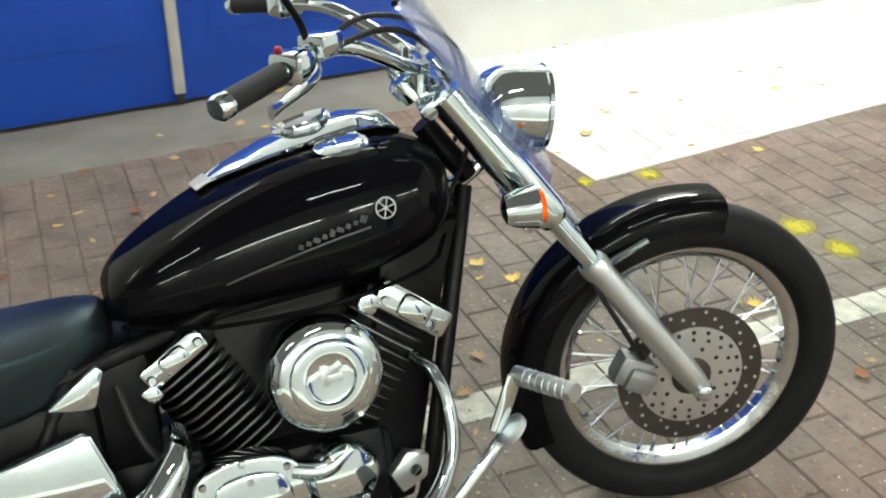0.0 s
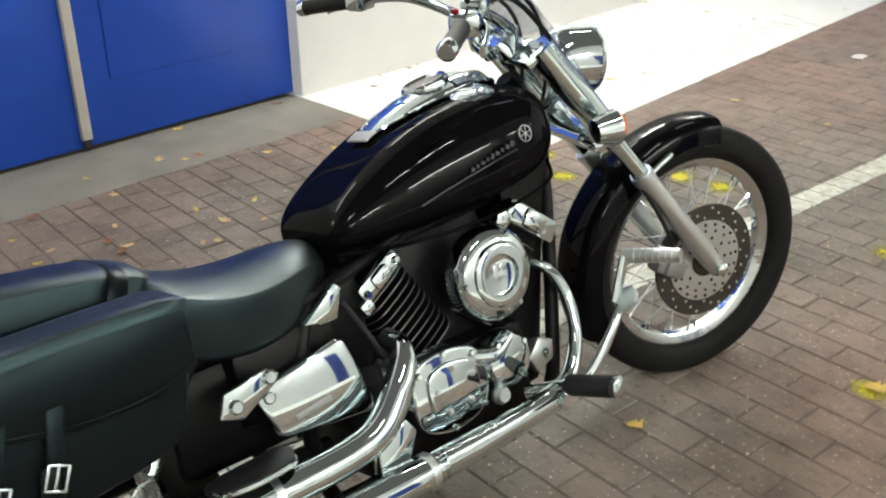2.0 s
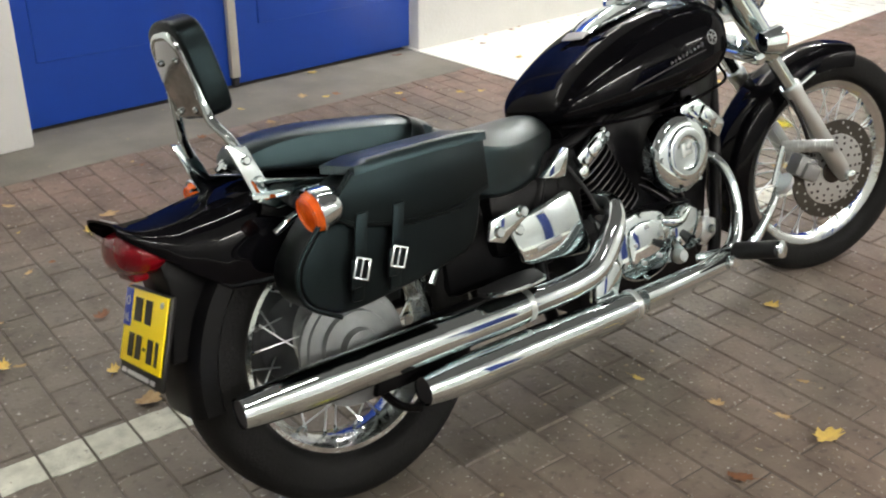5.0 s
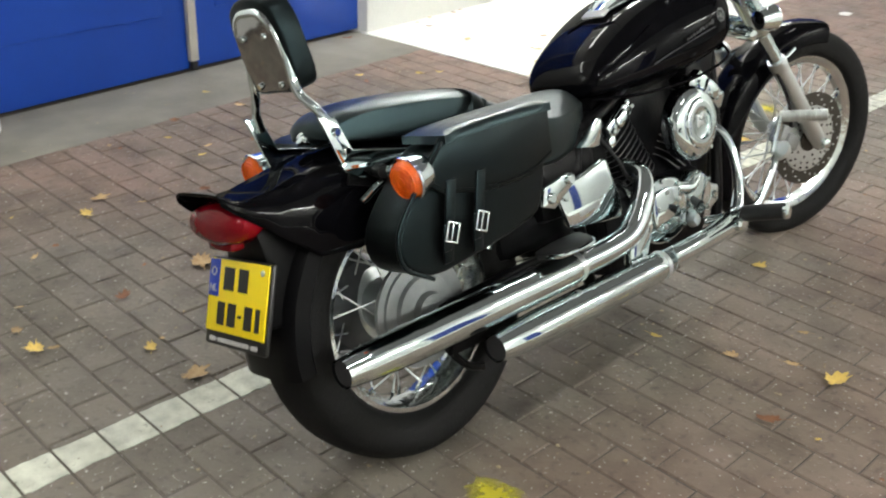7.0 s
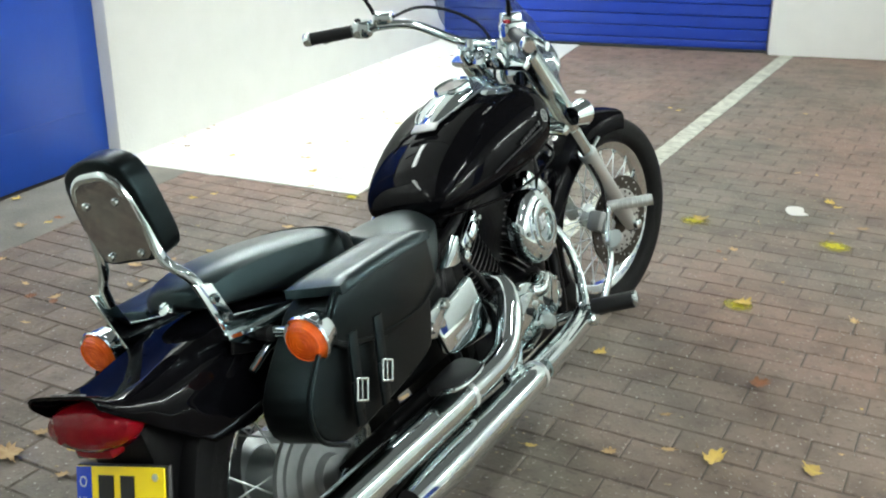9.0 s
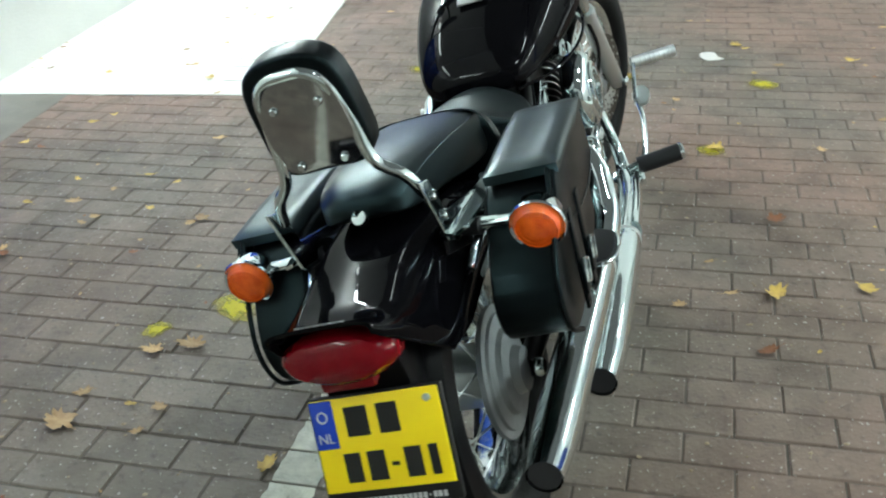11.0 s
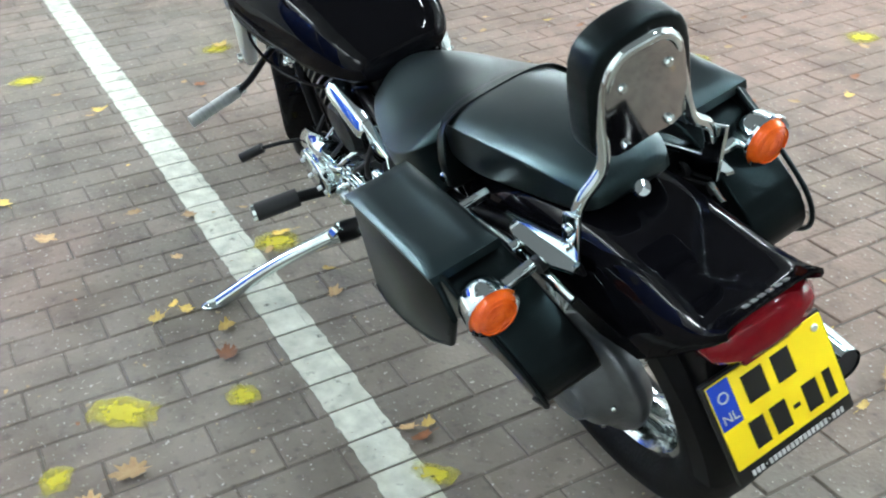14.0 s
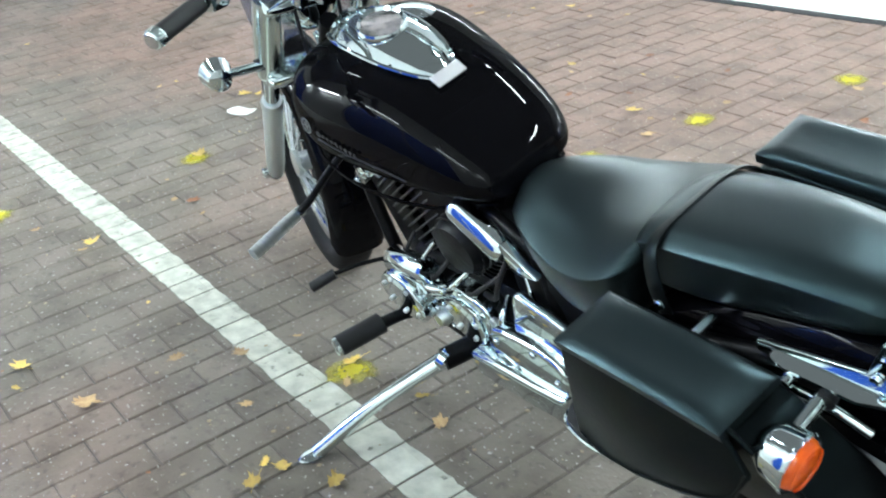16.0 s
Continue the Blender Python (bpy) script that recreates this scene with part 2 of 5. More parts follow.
def merge(*bms):
    out = bmesh.new()
    for b in bms:
        me = bpy.data.meshes.new("tmp")
        b.to_mesh(me)
        b.free()
        out.from_mesh(me)
        bpy.data.meshes.remove(me)
    return out


def box(sx, sy, sz, bevel=0.0, at=(0, 0, 0), turn=(0, 0, 0), seg=2):
    bm = bmesh.new()
    bmesh.ops.create_cube(bm, size=1)
    bmesh.ops.scale(bm, vec=(sx, sy, sz), verts=bm.verts)
    if bevel:
        bmesh.ops.bevel(bm, geom=bm.edges[:], offset=bevel, segments=seg, affect="EDGES", profile=0.5)
    return shift(bm, pose(*at, *turn))


def loft(rings, cap=True, closed=False):
    """Skin through rings of equally many points; closed joins the last ring to the first."""
    bm = bmesh.new()
    vs = [[bm.verts.new(p) for p in r] for r in rings]
    n = len(vs[0])
    pairs = list(zip(vs, vs[1:])) + ([(vs[-1], vs[0])] if closed else [])
    for a, b in pairs:
        for i in range(n):
            bm.faces.new((a[i], a[(i + 1) % n], b[(i + 1) % n], b[i]))
    if cap and not closed:
        bm.faces.new(vs[0])
        bm.faces.new(vs[-1][::-1])
    return bm


def curve_points(pts, per=6):
    """Catmull-Rom through the points."""
    p = [Vector(q) for q in pts]
    if len(p) < 3:
        return p
    p = [2 * p[0] - p[1]] + p + [2 * p[-1] - p[-2]]
    out = []
    for i in range(1, len(p) - 2):
        a, b, c, d = p[i - 1:i + 3]
        for k in range(per):
            t = k / per
            out.append(0.5 * (2 * b + (c - a) * t + (2 * a - 5 * b + 4 * c - d) * t * t + (3 * b - a - 3 * c + d) * t ** 3))
    return out + [p[-2]]


def tube(pts, r, sides=12, per=6, cap=True, flat=None):
    """Swept tube; r is a radius or a list of them along the points; flat = (u, v) scales the section."""
    c = curve_points(pts, per)
    n = len(c)
    if isinstance(r, (list, tuple)):
        rs = [float(v) for v in np.interp(np.linspace(0, len(r) - 1, n), range(len(r)), r)]
    else:
        rs = [r] * n
    rings, up = [], None
    for i, q in enumerate(c):
        d = (c[min(i + 1, n - 1)] - c[max(i - 1, 0)]).normalized()
        if up is None:
            up = Vector((0, 0, 1)) if abs(d.z) < 0.9 else Vector((1, 0, 0))
        side = d.cross(up).normalized()
        up = side.cross(d).normalized()
        fu, fv = flat or (1, 1)
        rings.append([q + rs[i] * (fu * side * math.cos(a) + fv * up * math.sin(a)) for a in (2 * math.pi * k / sides for k in range(sides))])
    return loft(rings, cap)


def lathe(profile, sides=32, closed=False):
    """Turns (axial, radius) pairs about the y axis."""
    rings = [[(r * math.cos(2 * math.pi * k / sides), a, r * math.sin(2 * math.pi * k / sides)) for k in range(sides)] for a, r in profile]
    return loft(rings, not closed, closed)


def aim(p, direction):
    """A pose that carries the y axis of a lathed piece into the direction."""
    q = Vector((0, 1, 0)).rotation_difference(Vector(direction))
    return Matrix.Translation(p) @ q.to_matrix().to_4x4()


def prism(outline, y0, y1, bevel=0.0, seg=2):
    """A slab with an outline in x, z between y0 and y1."""
    bm = bmesh.new()
    a = [bm.verts.new((x, y0, z)) for x, z in outline]
    f = bm.faces.new(a)
    g = bmesh.ops.extrude_face_region(bm, geom=[f])
    bmesh.ops.translate(bm, vec=(0, y1 - y0, 0), verts=[v for v in g["geom"] if isinstance(v, bmesh.types.BMVert)])
    if bevel:
        bmesh.ops.recalc_face_normals(bm, faces=bm.faces[:])
        bmesh.ops.bevel(bm, geom=bm.edges[:], offset=bevel, segments=seg, affect="EDGES", profile=0.5, clamp_overlap=True)
    return bm


def rounded(outline, per=4):
    """A smooth closed outline through the given x, z pairs."""
    n = len(outline)
    out = []
    for i in range(n):
        a, b, c, d = (Vector(outline[(i + k) % n]) for k in (-1, 0, 1, 2))
        for k in range(per):
            t = k / per
            q = 0.5 * (2 * b + (c - a) * t + (2 * a - 5 * b + 4 * c - d) * t * t + (3 * b - a - 3 * c + d) * t ** 3)
            out.append((q.x, q.y))
    return out


def bolt(p, direction, r=0.008, h=0.006):
    return shift(lathe([(0, r), (h * 0.6, r), (h, r * 0.75)], 10), aim(p, direction))


# ---- the yard: ground, walls, doors ----
WALL_A = radians(5.9)                       # the doors' wall runs a little askew to the motorcycle
WALL = Matrix.Translation((1.10, 2.85, 0)) @ Matrix.Rotation(WALL_A, 4, "Z")   # x along the wall, y into it


def on_wall(bm):
    return shift(bm, WALL)


bm = bmesh.new()
bmesh.ops.create_grid(bm, x_segments=1, y_segments=1, size=40)
ground = link("ground", shift(bm, pose(0, 0, -0.0040)), GROUT, label="dark sandy joint bed under the paving", kind="structure")

# concrete strip before the doors
bm = box(2.62, 0.5, 0.10, 0.006, at=(-0.20, -0.25, -0.048))
link("pavement", on_wall(bm), CONCRETE, label="worn grey concrete strip before the blue doors", kind="structure")
# white painted field
bm = bmesh.new()
vs = [bm.verts.new(p) for p in ((2.32, 1.515, -0.05), (6.75, 2.15, -0.05), (6.4, 3.7, -0.05), (2.19, 3.2, -0.05))]
f = bm.faces.new(vs)
g = bmesh.ops.extrude_face_region(bm, geom=[f])
bmesh.ops.translate(bm, vec=(0, 0, 0.054), verts=[v for v in g["geom"] if isinstance(v, bmesh.types.BMVert)])
white_field = link("pavement_white", bm, WHITEFLOOR, label="white painted concrete floor field", kind="structure", smooth=0)


rng = random.Random(3)
for i in range(30):
    x = 2.50 + 0.105 * i + rng.uniform(-0.01, 0.01)
    a = 1.515 + 0.1435 * (x - 2.32) + rng.uniform(0.02, 0.3)
    n = rng.uniform(0.05, 0.22)
    part("paint_crack", shift(box(0.004, n, 0.0012), pose(x, a + n / 2, 0.0042, 0, 0, rng.uniform(-3, 3))), GROUT, white_field, "", 0)


def door_leaf(name, x0, x1):
    """A flush steel-framed leaf with sunken vertical grooves."""
    bm = box(x1 - x0, 0.05, 2.6, 0.004, at=((x0 + x1) / 2, 0.025, 1.315))
    door = link(name, on_wall(bm), BLUE, label="tall blue painted timber door leaf, closed", kind="structure")
    w = x1 - x0
    for a, b in ((0.13, 0.87),):
        pb = box(w * (b - a), 0.014, 2.15, 0.005, at=(x0 + w * (a + b) / 2, -0.003, 1.36))
        part("panel", on_wall(pb), BLUE, door)
    hb = merge(box(0.02, 0.03, 0.16, 0.004, at=(x0 + (0.05 if x0 > -0.5 else w - 0.05), -0.015, 1.05)))
    part("handle", on_wall(hb), CAST, door)
    return door


door_leaf("door_1", -1.06, -0.012)
door_leaf("door_2", 0.012, 1.13)
strip = link("trim", on_wall(box(0.045, 0.03, 2.55, 0.004, at=(0.0, -0.017, 1.33))), STRIP, label="pale weathered cover strip between door leaves", kind="structure")
link("trim_foot", on_wall(box(0.03, 0.03, 0.04, 0.004, at=(0.0, -0.017, 0.033))), DARKGAP, label="dark foot of the cover strip", kind="structure")
link("wall_lintel", on_wall(box(2.3, 0.3, 3.0, 0.01, at=(0.03, 0.12, 4.12))), WHITEWALL, label="white painted wall above the doors", kind="structure")
link("wall_west", on_wall(box(7.0, 0.4, 5.6, 0.012, at=(-4.55, 0.025, 2.8))), WHITEWALL, label="white painted pillar and wall beside the doors", kind="structure")
link("wall_north", on_wall(box(4.5, 0.3, 5.6, 0.012, at=(3.375, 0.075, 2.8))), WHITEWALL, label="white painted wall", kind="structure")

# roller door across the yard's end
END = Matrix.Translation((6.46, 3.40, 0)) @ Matrix.Rotation(math.atan2(-2.5, 0.55), 4, "Z")   # x along, y outward


def end_place(bm):
    return shift(bm, END)


roller = link("roller_door", end_place(box(2.80, 0.03, 0.06, 0.006, at=(1.40, 0.05, 0.05))), ROLLER, label="blue roller shutter of horizontal slats, closed", kind="structure")
for i in range(26):
    part("slat", end_place(box(2.80, 0.022, 0.094, 0.008, at=(1.40, 0.055 + 0.004 * (i % 2), 0.13 + 0.097 * i), seg=1)), ROLLER, roller)
link("trim_sill", end_place(box(2.8, 0.05, 0.03, 0.004, at=(1.40, 0.03, 0.008))), DARKGAP, label="dark strip along the foot of the shutter", kind="structure")
link("wall_east", end_place(box(0.6, 0.4, 3.8, 0.012, at=(-0.30, 0.12, 1.9))), WHITEWALL, label="white painted wall", kind="structure")
link("wall_east_2", end_place(box(6.0, 0.4, 3.8, 0.012, at=(5.81, 0.12, 1.9))), WHITEWALL, label="white painted wall beside the shutter", kind="structure")
link("wall_east_3", end_place(box(2.82, 0.4, 1.1, 0.012, at=(1.40, 0.13, 3.2))), WHITEWALL, label="white painted wall above the shutter", kind="structure")

# opposite side of the yard
SOUTH = Matrix.Translation((2.3, -2.68, 0)) @ Matrix.Rotation(radians(7), 4, "Z")


def south(bm):
    return shift(bm, SOUTH)


DEEP = -1.75                                # the far wall stands back behind a strip of white floor
link("pavement_white_south", south(box(6.4, -DEEP - 0.07, 0.054, 0.0, at=(-1.9, DEEP / 2 - 0.035, -0.023))), WHITEFLOOR, label="white painted concrete floor strip across the yard", kind="structure", smooth=0)
link("pavement_south", south(box(5.4, -DEEP - 0.07, 0.05, 0.0, at=(4.02, DEEP / 2 - 0.035, -0.023))), CONCRETE, label="worn grey concrete strip across the yard", kind="structure", smooth=0)
link("trim_drain", south(box(14.0, 0.064, 0.03, 0.004, at=(-0.3, -0.035, -0.012))), DARKGAP, label="dark drain joint before the white floor strip", kind="structure")
link("wall_south", south(box(8.2, 0.3, 5.6, 0.012, at=(-3.78, DEEP - 0.15, 2.8))), DIMMEDWALL, label="white painted wall across the yard, darkened to dim its reflection", kind="structure")
link("wall_south_2", south(box(5.4, 0.3, 5.6, 0.012, at=(3.58, DEEP - 0.15, 2.8))), DIMMEDWALL, label="white painted wall across the yard, darkened to dim its reflection", kind="structure")
roller2 = link("roller_door_2", south(box(0.55, 0.03, 0.06, 0.006, at=(0.60, DEEP - 0.05, 0.05))), DIMMEDBLUE, label="narrow blue roller shutter of horizontal slats, closed, darkened to dim its reflection", kind="structure")
for i in range(22):
    part("slat", south(box(0.55, 0.022, 0.094, 0.008, at=(0.60, DEEP - 0.055 - 0.004 * (i % 2), 0.13 + 0.097 * i), seg=1)), DIMMEDBLUE, roller2)
link("wall_south_3", south(box(0.56, 0.3, 3.3, 0.012, at=(0.60, DEEP - 0.15, 3.93))), DIMMEDWALL, label="white painted wall above the shutter, darkened to dim its reflection", kind="structure")
# unseen wall, added to close the yard behind the camera
link("wall_back", box(0.3, 9.6, 3.8, 0.012, at=(-7.0, -1.1, 1.9)), DIMMEDWALL, label="unseen wall added to close the yard, its white darkened", kind="structure")


def tube_glow(strength):
    m = bpy.data.materials.get("tube_%d" % strength)
    if not m:
        m = bpy.data.materials.new("tube_%d" % strength)
        m.use_nodes = True
        b = m.node_tree.nodes["Principled BSDF"]
        b.inputs["Base Color"].default_value = (0.9, 0.9, 0.9, 1)
        b.inputs["Emission Color"].default_value = (0.94, 1.0, 0.90, 1)
        b.inputs["Emission Strength"].default_value = strength * 0.5
    return m


def tube_lamp(p, rot, length, watts, side):
    """A fluorescent batten on a wall: housing and the glowing tube below it."""
    m = pose(*p, 0, 0, rot)
    fixture = link("tube_lamp", box(length + 0.08, 0.07, 0.05, 0.01), HOUSING, label="white fluorescent batten lamp on the wall, lit")
    fixture.matrix_world = m
    tagged(fixture, category="lamp", group="fluorescent lamps along the yard walls")
    for s in (-1, 1):
        part("end_cap", box(0.03, 0.06, 0.06, 0.006, at=(s * (length / 2 + 0.02), 0, -0.045)), HOUSING, fixture)
    part("wall_arm", box(0.05, 0.42, 0.035, 0.006, at=(0, side * 0.21, 0.01)), HOUSING, fixture)
    glow = part("glass_tube", tube([(-length / 2, 0, -0.055), (length / 2, 0, -0.055)], 0.028, 12, 1), tube_glow(watts), fixture, "glowing fluorescent tube")
    return fixture


for x, watts in ((-3.6, 90), (-1.4, 70), (0.6, 110), (2.1, 680), (4.4, 440)):
    tube_lamp(WALL @ Vector((x, -0.42, 2.75)), math.degrees(WALL_A), 1.2, watts, 1)
for x, watts in ((-5.2, 240), (-2.9, 340), (-0.6, 370), (1.9, 200), (4.2, 200)):
    tube_lamp(SOUTH @ Vector((x, DEEP + 0.42, 2.75)), 7, 1.5, watts, -1)

# unseen tube lamps on wires, added over the yard for overhead light
for x, y, watts in ((-2.6, -1.75, 470), (0.75, -1.75, 460), (4.0, 1.2, 120)):
    wire = link("span_wire", tube([(x - 0.45, 3.6 + 0.13 * x, 5.0), (x, y, 4.72), (x + 0.35, -4.6 + 0.12 * x, 5.0)], 0.006, 8, 8), DARKGAP, label="unseen dark wire added to carry an overhead lamp")
    tagged(wire, category="wire", group="span wires over the yard")
    lamp = link("hanging_lamp", box(1.6, 0.06, 0.05, 0.01, at=(x, y, 4.66)), HOUSING, label="unseen tube lamp added over the yard for overhead light, lit")
    tagged(lamp, category="lamp", group="lamps on wires over the yard")
    part("hook", tube([(x, y, 4.68), (x, y, 4.73)], 0.006, 8, 1), DARKGAP, lamp)
    part("glass_tube", tube([(x - 0.75, y, 4.60), (x + 0.75, y, 4.60)], 0.028, 12, 1), tube_glow(watts), lamp, "glowing fluorescent tube")

# ---- the motorcycle ----
LEAN = -15.9
bike = new("motorcycle")
bike.matrix_world = pose(0, 0.036, 0, LEAN)
tagged(bike, "black cruiser motorcycle with chrome engine, leaning on its side stand", "motorcycle")
R_AXLE, R_RAD = (-0.050, 0.0, 0.319), 0.328
F_AXLE, F_RAD = (1.640, 0.0, 0.336), 0.333
RAKE, STEER = radians(37), -18.0
UP = Vector((-math.sin(RAKE), 0, math.cos(RAKE)))
AHEAD = Vector((math.cos(RAKE), 0, math.sin(RAKE)))
PIVOT = Vector(F_AXLE) - 0.07 * AHEAD
TURN = Matrix.Translation(PIVOT) @ Matrix.Rotation(radians(STEER), 4, UP) @ Matrix.Translation(-PIVOT)


def steered(bm):
    return shift(bm, TURN)


def mirror(bm):
    bmesh.ops.scale(bm, vec=(1, -1, 1), verts=bm.verts)
    bmesh.ops.reverse_faces(bm, faces=bm.faces[:])
    return bm


def tyre_section(R, rim, w, n=18):
    """Closed (axial, radius) outline of a tyre."""
    out = []
    mid, half = (R + rim) / 2, (R - rim) / 2
    for k in range(n):
        a = 2 * math.pi * k / n
        ca, sa = math.cos(a), math.sin(a)
        out.append((w / 2 * math.copysign(abs(sa) ** 0.75, sa), mid + half * math.copysign(abs(ca) ** 0.7, ca)))
    return out


def wheel(name, centre, R, rim, width, rim_width, hub_r, hub_w, place, label):
    m = place @ Matrix.Translation(centre)
    rw = rim_width / 2
    prof = [(-rw, rim + 0.012), (-rw + 0.004, rim + 0.014), (-rw + 0.008, rim - 0.002), (-rw * 0.4, rim - 0.010), (rw * 0.4, rim - 0.010),
            (rw - 0.008, rim - 0.002), (rw - 0.004, rim + 0.014), (rw, rim + 0.012), (rw, rim + 0.002), (rw * 0.45, rim - 0.016), (-rw * 0.45, rim - 0.016), (-rw, rim + 0.002)]
    w = part(name, shift(lathe(prof, 64, True), m), RIMCHROME, bike, label)
    part("tyre", shift(lathe(tyre_section(R, rim + 0.006, width), 72, True), m), RUBBER, w, "black road tyre with worn tread")
    part("hub", shift(lathe([(-hub_w / 2, 0.012), (-hub_w / 2, hub_r), (-hub_w / 2 + 0.012, hub_r), (-hub_w / 2 + 0.02, hub_r * 0.7),
                             (hub_w / 2 - 0.02, hub_r * 0.7), (hub_w / 2 - 0.012, hub_r), (hub_w / 2, hub_r), (hub_w / 2, 0.012)], 28), m), STEEL, w)
    n = 36
    for k in range(n):
        a = 2 * math.pi * k / n
        s = -1 if k % 2 else 1
        lead = 0.55 * (1 if (k // 2) % 2 else -1)
        p0 = Vector((hub_r * math.cos(a + lead), s * (hub_w / 2 - 0.006), hub_r * math.sin(a + lead)))
        p1 = Vector(((rim - 0.013) * math.cos(a), s * 0.008, (rim - 0.013) * math.sin(a)))
        part("spoke", shift(tube([p0, p1], 0.0021, 6, 1), m), STEEL, w)
        nip = p1 - (p1 - p0).normalized() * 0.016
        part("nipple", shift(tube([nip, p1], 0.0036, 6, 1), m), CHROME, w)
    return w


fw = wheel("front_wheel", F_AXLE, F_RAD, 0.243, 0.100, 0.048, 0.040, 0.120, TURN, "chrome wire-spoked front wheel")
rw = wheel("rear_wheel", R_AXLE, R_RAD, 0.212, 0.165, 0.105, 0.085, 0.150, Matrix(), "chrome wire-spoked rear wheel")

# front brake disc, caliper, axle
FA = Matrix.Translation(F_AXLE)
disc = lathe([(-0.076, 0.106), (-0.076, 0.148), (-0.071, 0.148), (-0.071, 0.106)], 56, True)
part("brake_disc", steered(shift(disc, FA)), DISC, fw, "drilled dark steel brake disc")
part("disc_carrier", steered(shift(lathe([(-0.079, 0.034), (-0.082, 0.060), (-0.079, 0.106), (-0.070, 0.106), (-0.070, 0.034)], 40, True), FA)), STEEL, fw)
for n, rr, hr in ((20, 0.096, 0.0042), (16, 0.080, 0.0040), (10, 0.060, 0.0048)):
    for k in range(n):
        a = 2 * math.pi * k / n
        hole = lathe([(-0.0835, 0.0), (-0.0835, hr), (-0.080, hr), (-0.080, 0.0)], 10)
        part("carrier_hole", steered(shift(hole, FA @ Matrix.Translation((rr * math.cos(a), 0.0015, rr * math.sin(a))))), DARKGAP, fw)
for k in range(36):
    a = 2 * math.pi * k / 36
    rr = 0.114 + 0.012 * (k % 3)
    part("disc_hole", steered(shift(lathe([(-0.0768, 0.0), (-0.0768, 0.0038), (-0.0765, 0.0038), (-0.0765, 0.0)], 8), FA @ Matrix.Translation((rr * math.cos(a), 0, rr * math.sin(a))))), STEEL, fw)
part("hub_cap", steered(shift(lathe([(-0.079, 0.040), (-0.0835, 0.040), (-0.086, 0.034), (-0.086, 0.0)], 24), FA)), DISC, fw, "dark hub of the front wheel")
cal = merge(box(0.075, 0.05, 0.065, 0.012, at=(-0.125, -0.085, 0.035), turn=(0, 25, 0)), box(0.06, 0.03, 0.05, 0.01, at=(-0.115, -0.105, 0.02), turn=(0, 25, 0)))
part("brake_caliper", steered(shift(cal, FA)), CAST, bike, "grey cast brake caliper")


def leg(y):
    """One fork leg: polished slider, chrome tube, gaiter collar, upper shroud."""
    base = Vector(F_AXLE) + Vector((0, y, 0))
    at = lambda s: base + UP * s
    slider = merge(tube([at(-0.014), at(0.05), at(0.30), at(0.355)], [0.020, 0.0255, 0.0255, 0.0245], 20, 5), shift(lathe([(0, 0.027), (0.02, 0.0285), (0.03, 0.026)], 20), aim(at(0.335), UP)))
    part("fork_slider", steered(slider), STEEL, bike, "polished aluminium fork slider")
    part("fork_tube", steered(tube([at(0.35), at(0.50)], 0.0195, 18, 1)), CHROME, bike)
    part("fork_shroud", steered(tube([at(0.475), at(0.50), at(0.62), at(0.78)], [0.026, 0.033, 0.034, 0.033], 22, 4)), FORKCOVER, bike, "pale satin upper fork cover")
    part("fork_bolt", steered(shift(lathe([(0, 0.0205), (0.004, 0.0205), (0.005, 0.015), (0.002, 0.012), (0.002, 0.0)], 18), aim(at(-0.014), -UP))), DARKGAP, bike)
    part("axle_nut", steered(shift(lathe([(0, 0.016), (0.012, 0.016), (0.016, 0.011)], 12), aim(base + Vector((0, math.copysign(0.024, y), 0)), (0, math.copysign(1, y), 0)))), CHROME, bike)


leg(-0.115)
leg(0.115)
for s, th in ((0.505, 0.035), (0.775, 0.028)):
    c = Vector(F_AXLE) + UP * s - AHEAD * 0.02
    yoke = box(0.065, 0.27, th, 0.012)
    part("triple_clamp", steered(shift(yoke, Matrix.Translation(c) @ Matrix.Rotation(-RAKE, 4, "Y"))), CHROME, bike)
part("steering_stem", steered(tube([PIVOT + UP * 0.60, PIVOT + UP * 0.73], 0.022, 16, 1)), FRAME, bike)
for dy, su, r, h in ((0.0, 0.79, 0.030, 0.030), (-0.055, 0.79, 0.020, 0.040), (0.055, 0.79, 0.020, 0.040)):
    part("clamp_nut", steered(shift(lathe([(0, r), (h * 0.7, r), (h, r * 0.7), (h, 0.0)], 20), aim(Vector(F_AXLE) + UP * su - AHEAD * 0.045 + Vector((0, dy, 0)), UP))), CHROME, bike)

# front mudguard: an arc round the tyre
def mudguard(centre, r, half, a0, a1, depth, thick=0.004, n=28, flare=0.0):
    rings = []
    for i in range(n + 1):
        a = radians(a0 + (a1 - a0) * i / n)
        ring = []
        for side in (1, 0):
            pts = []
            for k in range(9):
                b = math.pi * k / 8
                rr = r - depth + depth * math.sin(b) ** 0.5 - (thick if side == 0 else 0)
                yy = (half - (thick if side == 0 else 0)) * math.copysign(abs(math.cos(b)) ** 0.6, math.cos(b))
                pts.append((centre[0] + rr * math.cos(a), yy, centre[2] + rr * math.sin(a)))
            ring += pts if side else pts[::-1]
        rings.append(ring)
    return loft(rings)


part("front_mudguard", steered(mudguard(F_AXLE, 0.362, 0.070, 80, 204, 0.060)), BLACK, bike, "glossy black front mudguard")
for s in (-1, 1):
    stay = tube([Vector(F_AXLE) + Vector((-0.10, s * 0.074, 0.30)), Vector(F_AXLE) + Vector((-0.19, s * 0.10, 0.27))], 0.007, 8, 1)
    part("mudguard_stay", steered(stay), CHROME, bike)

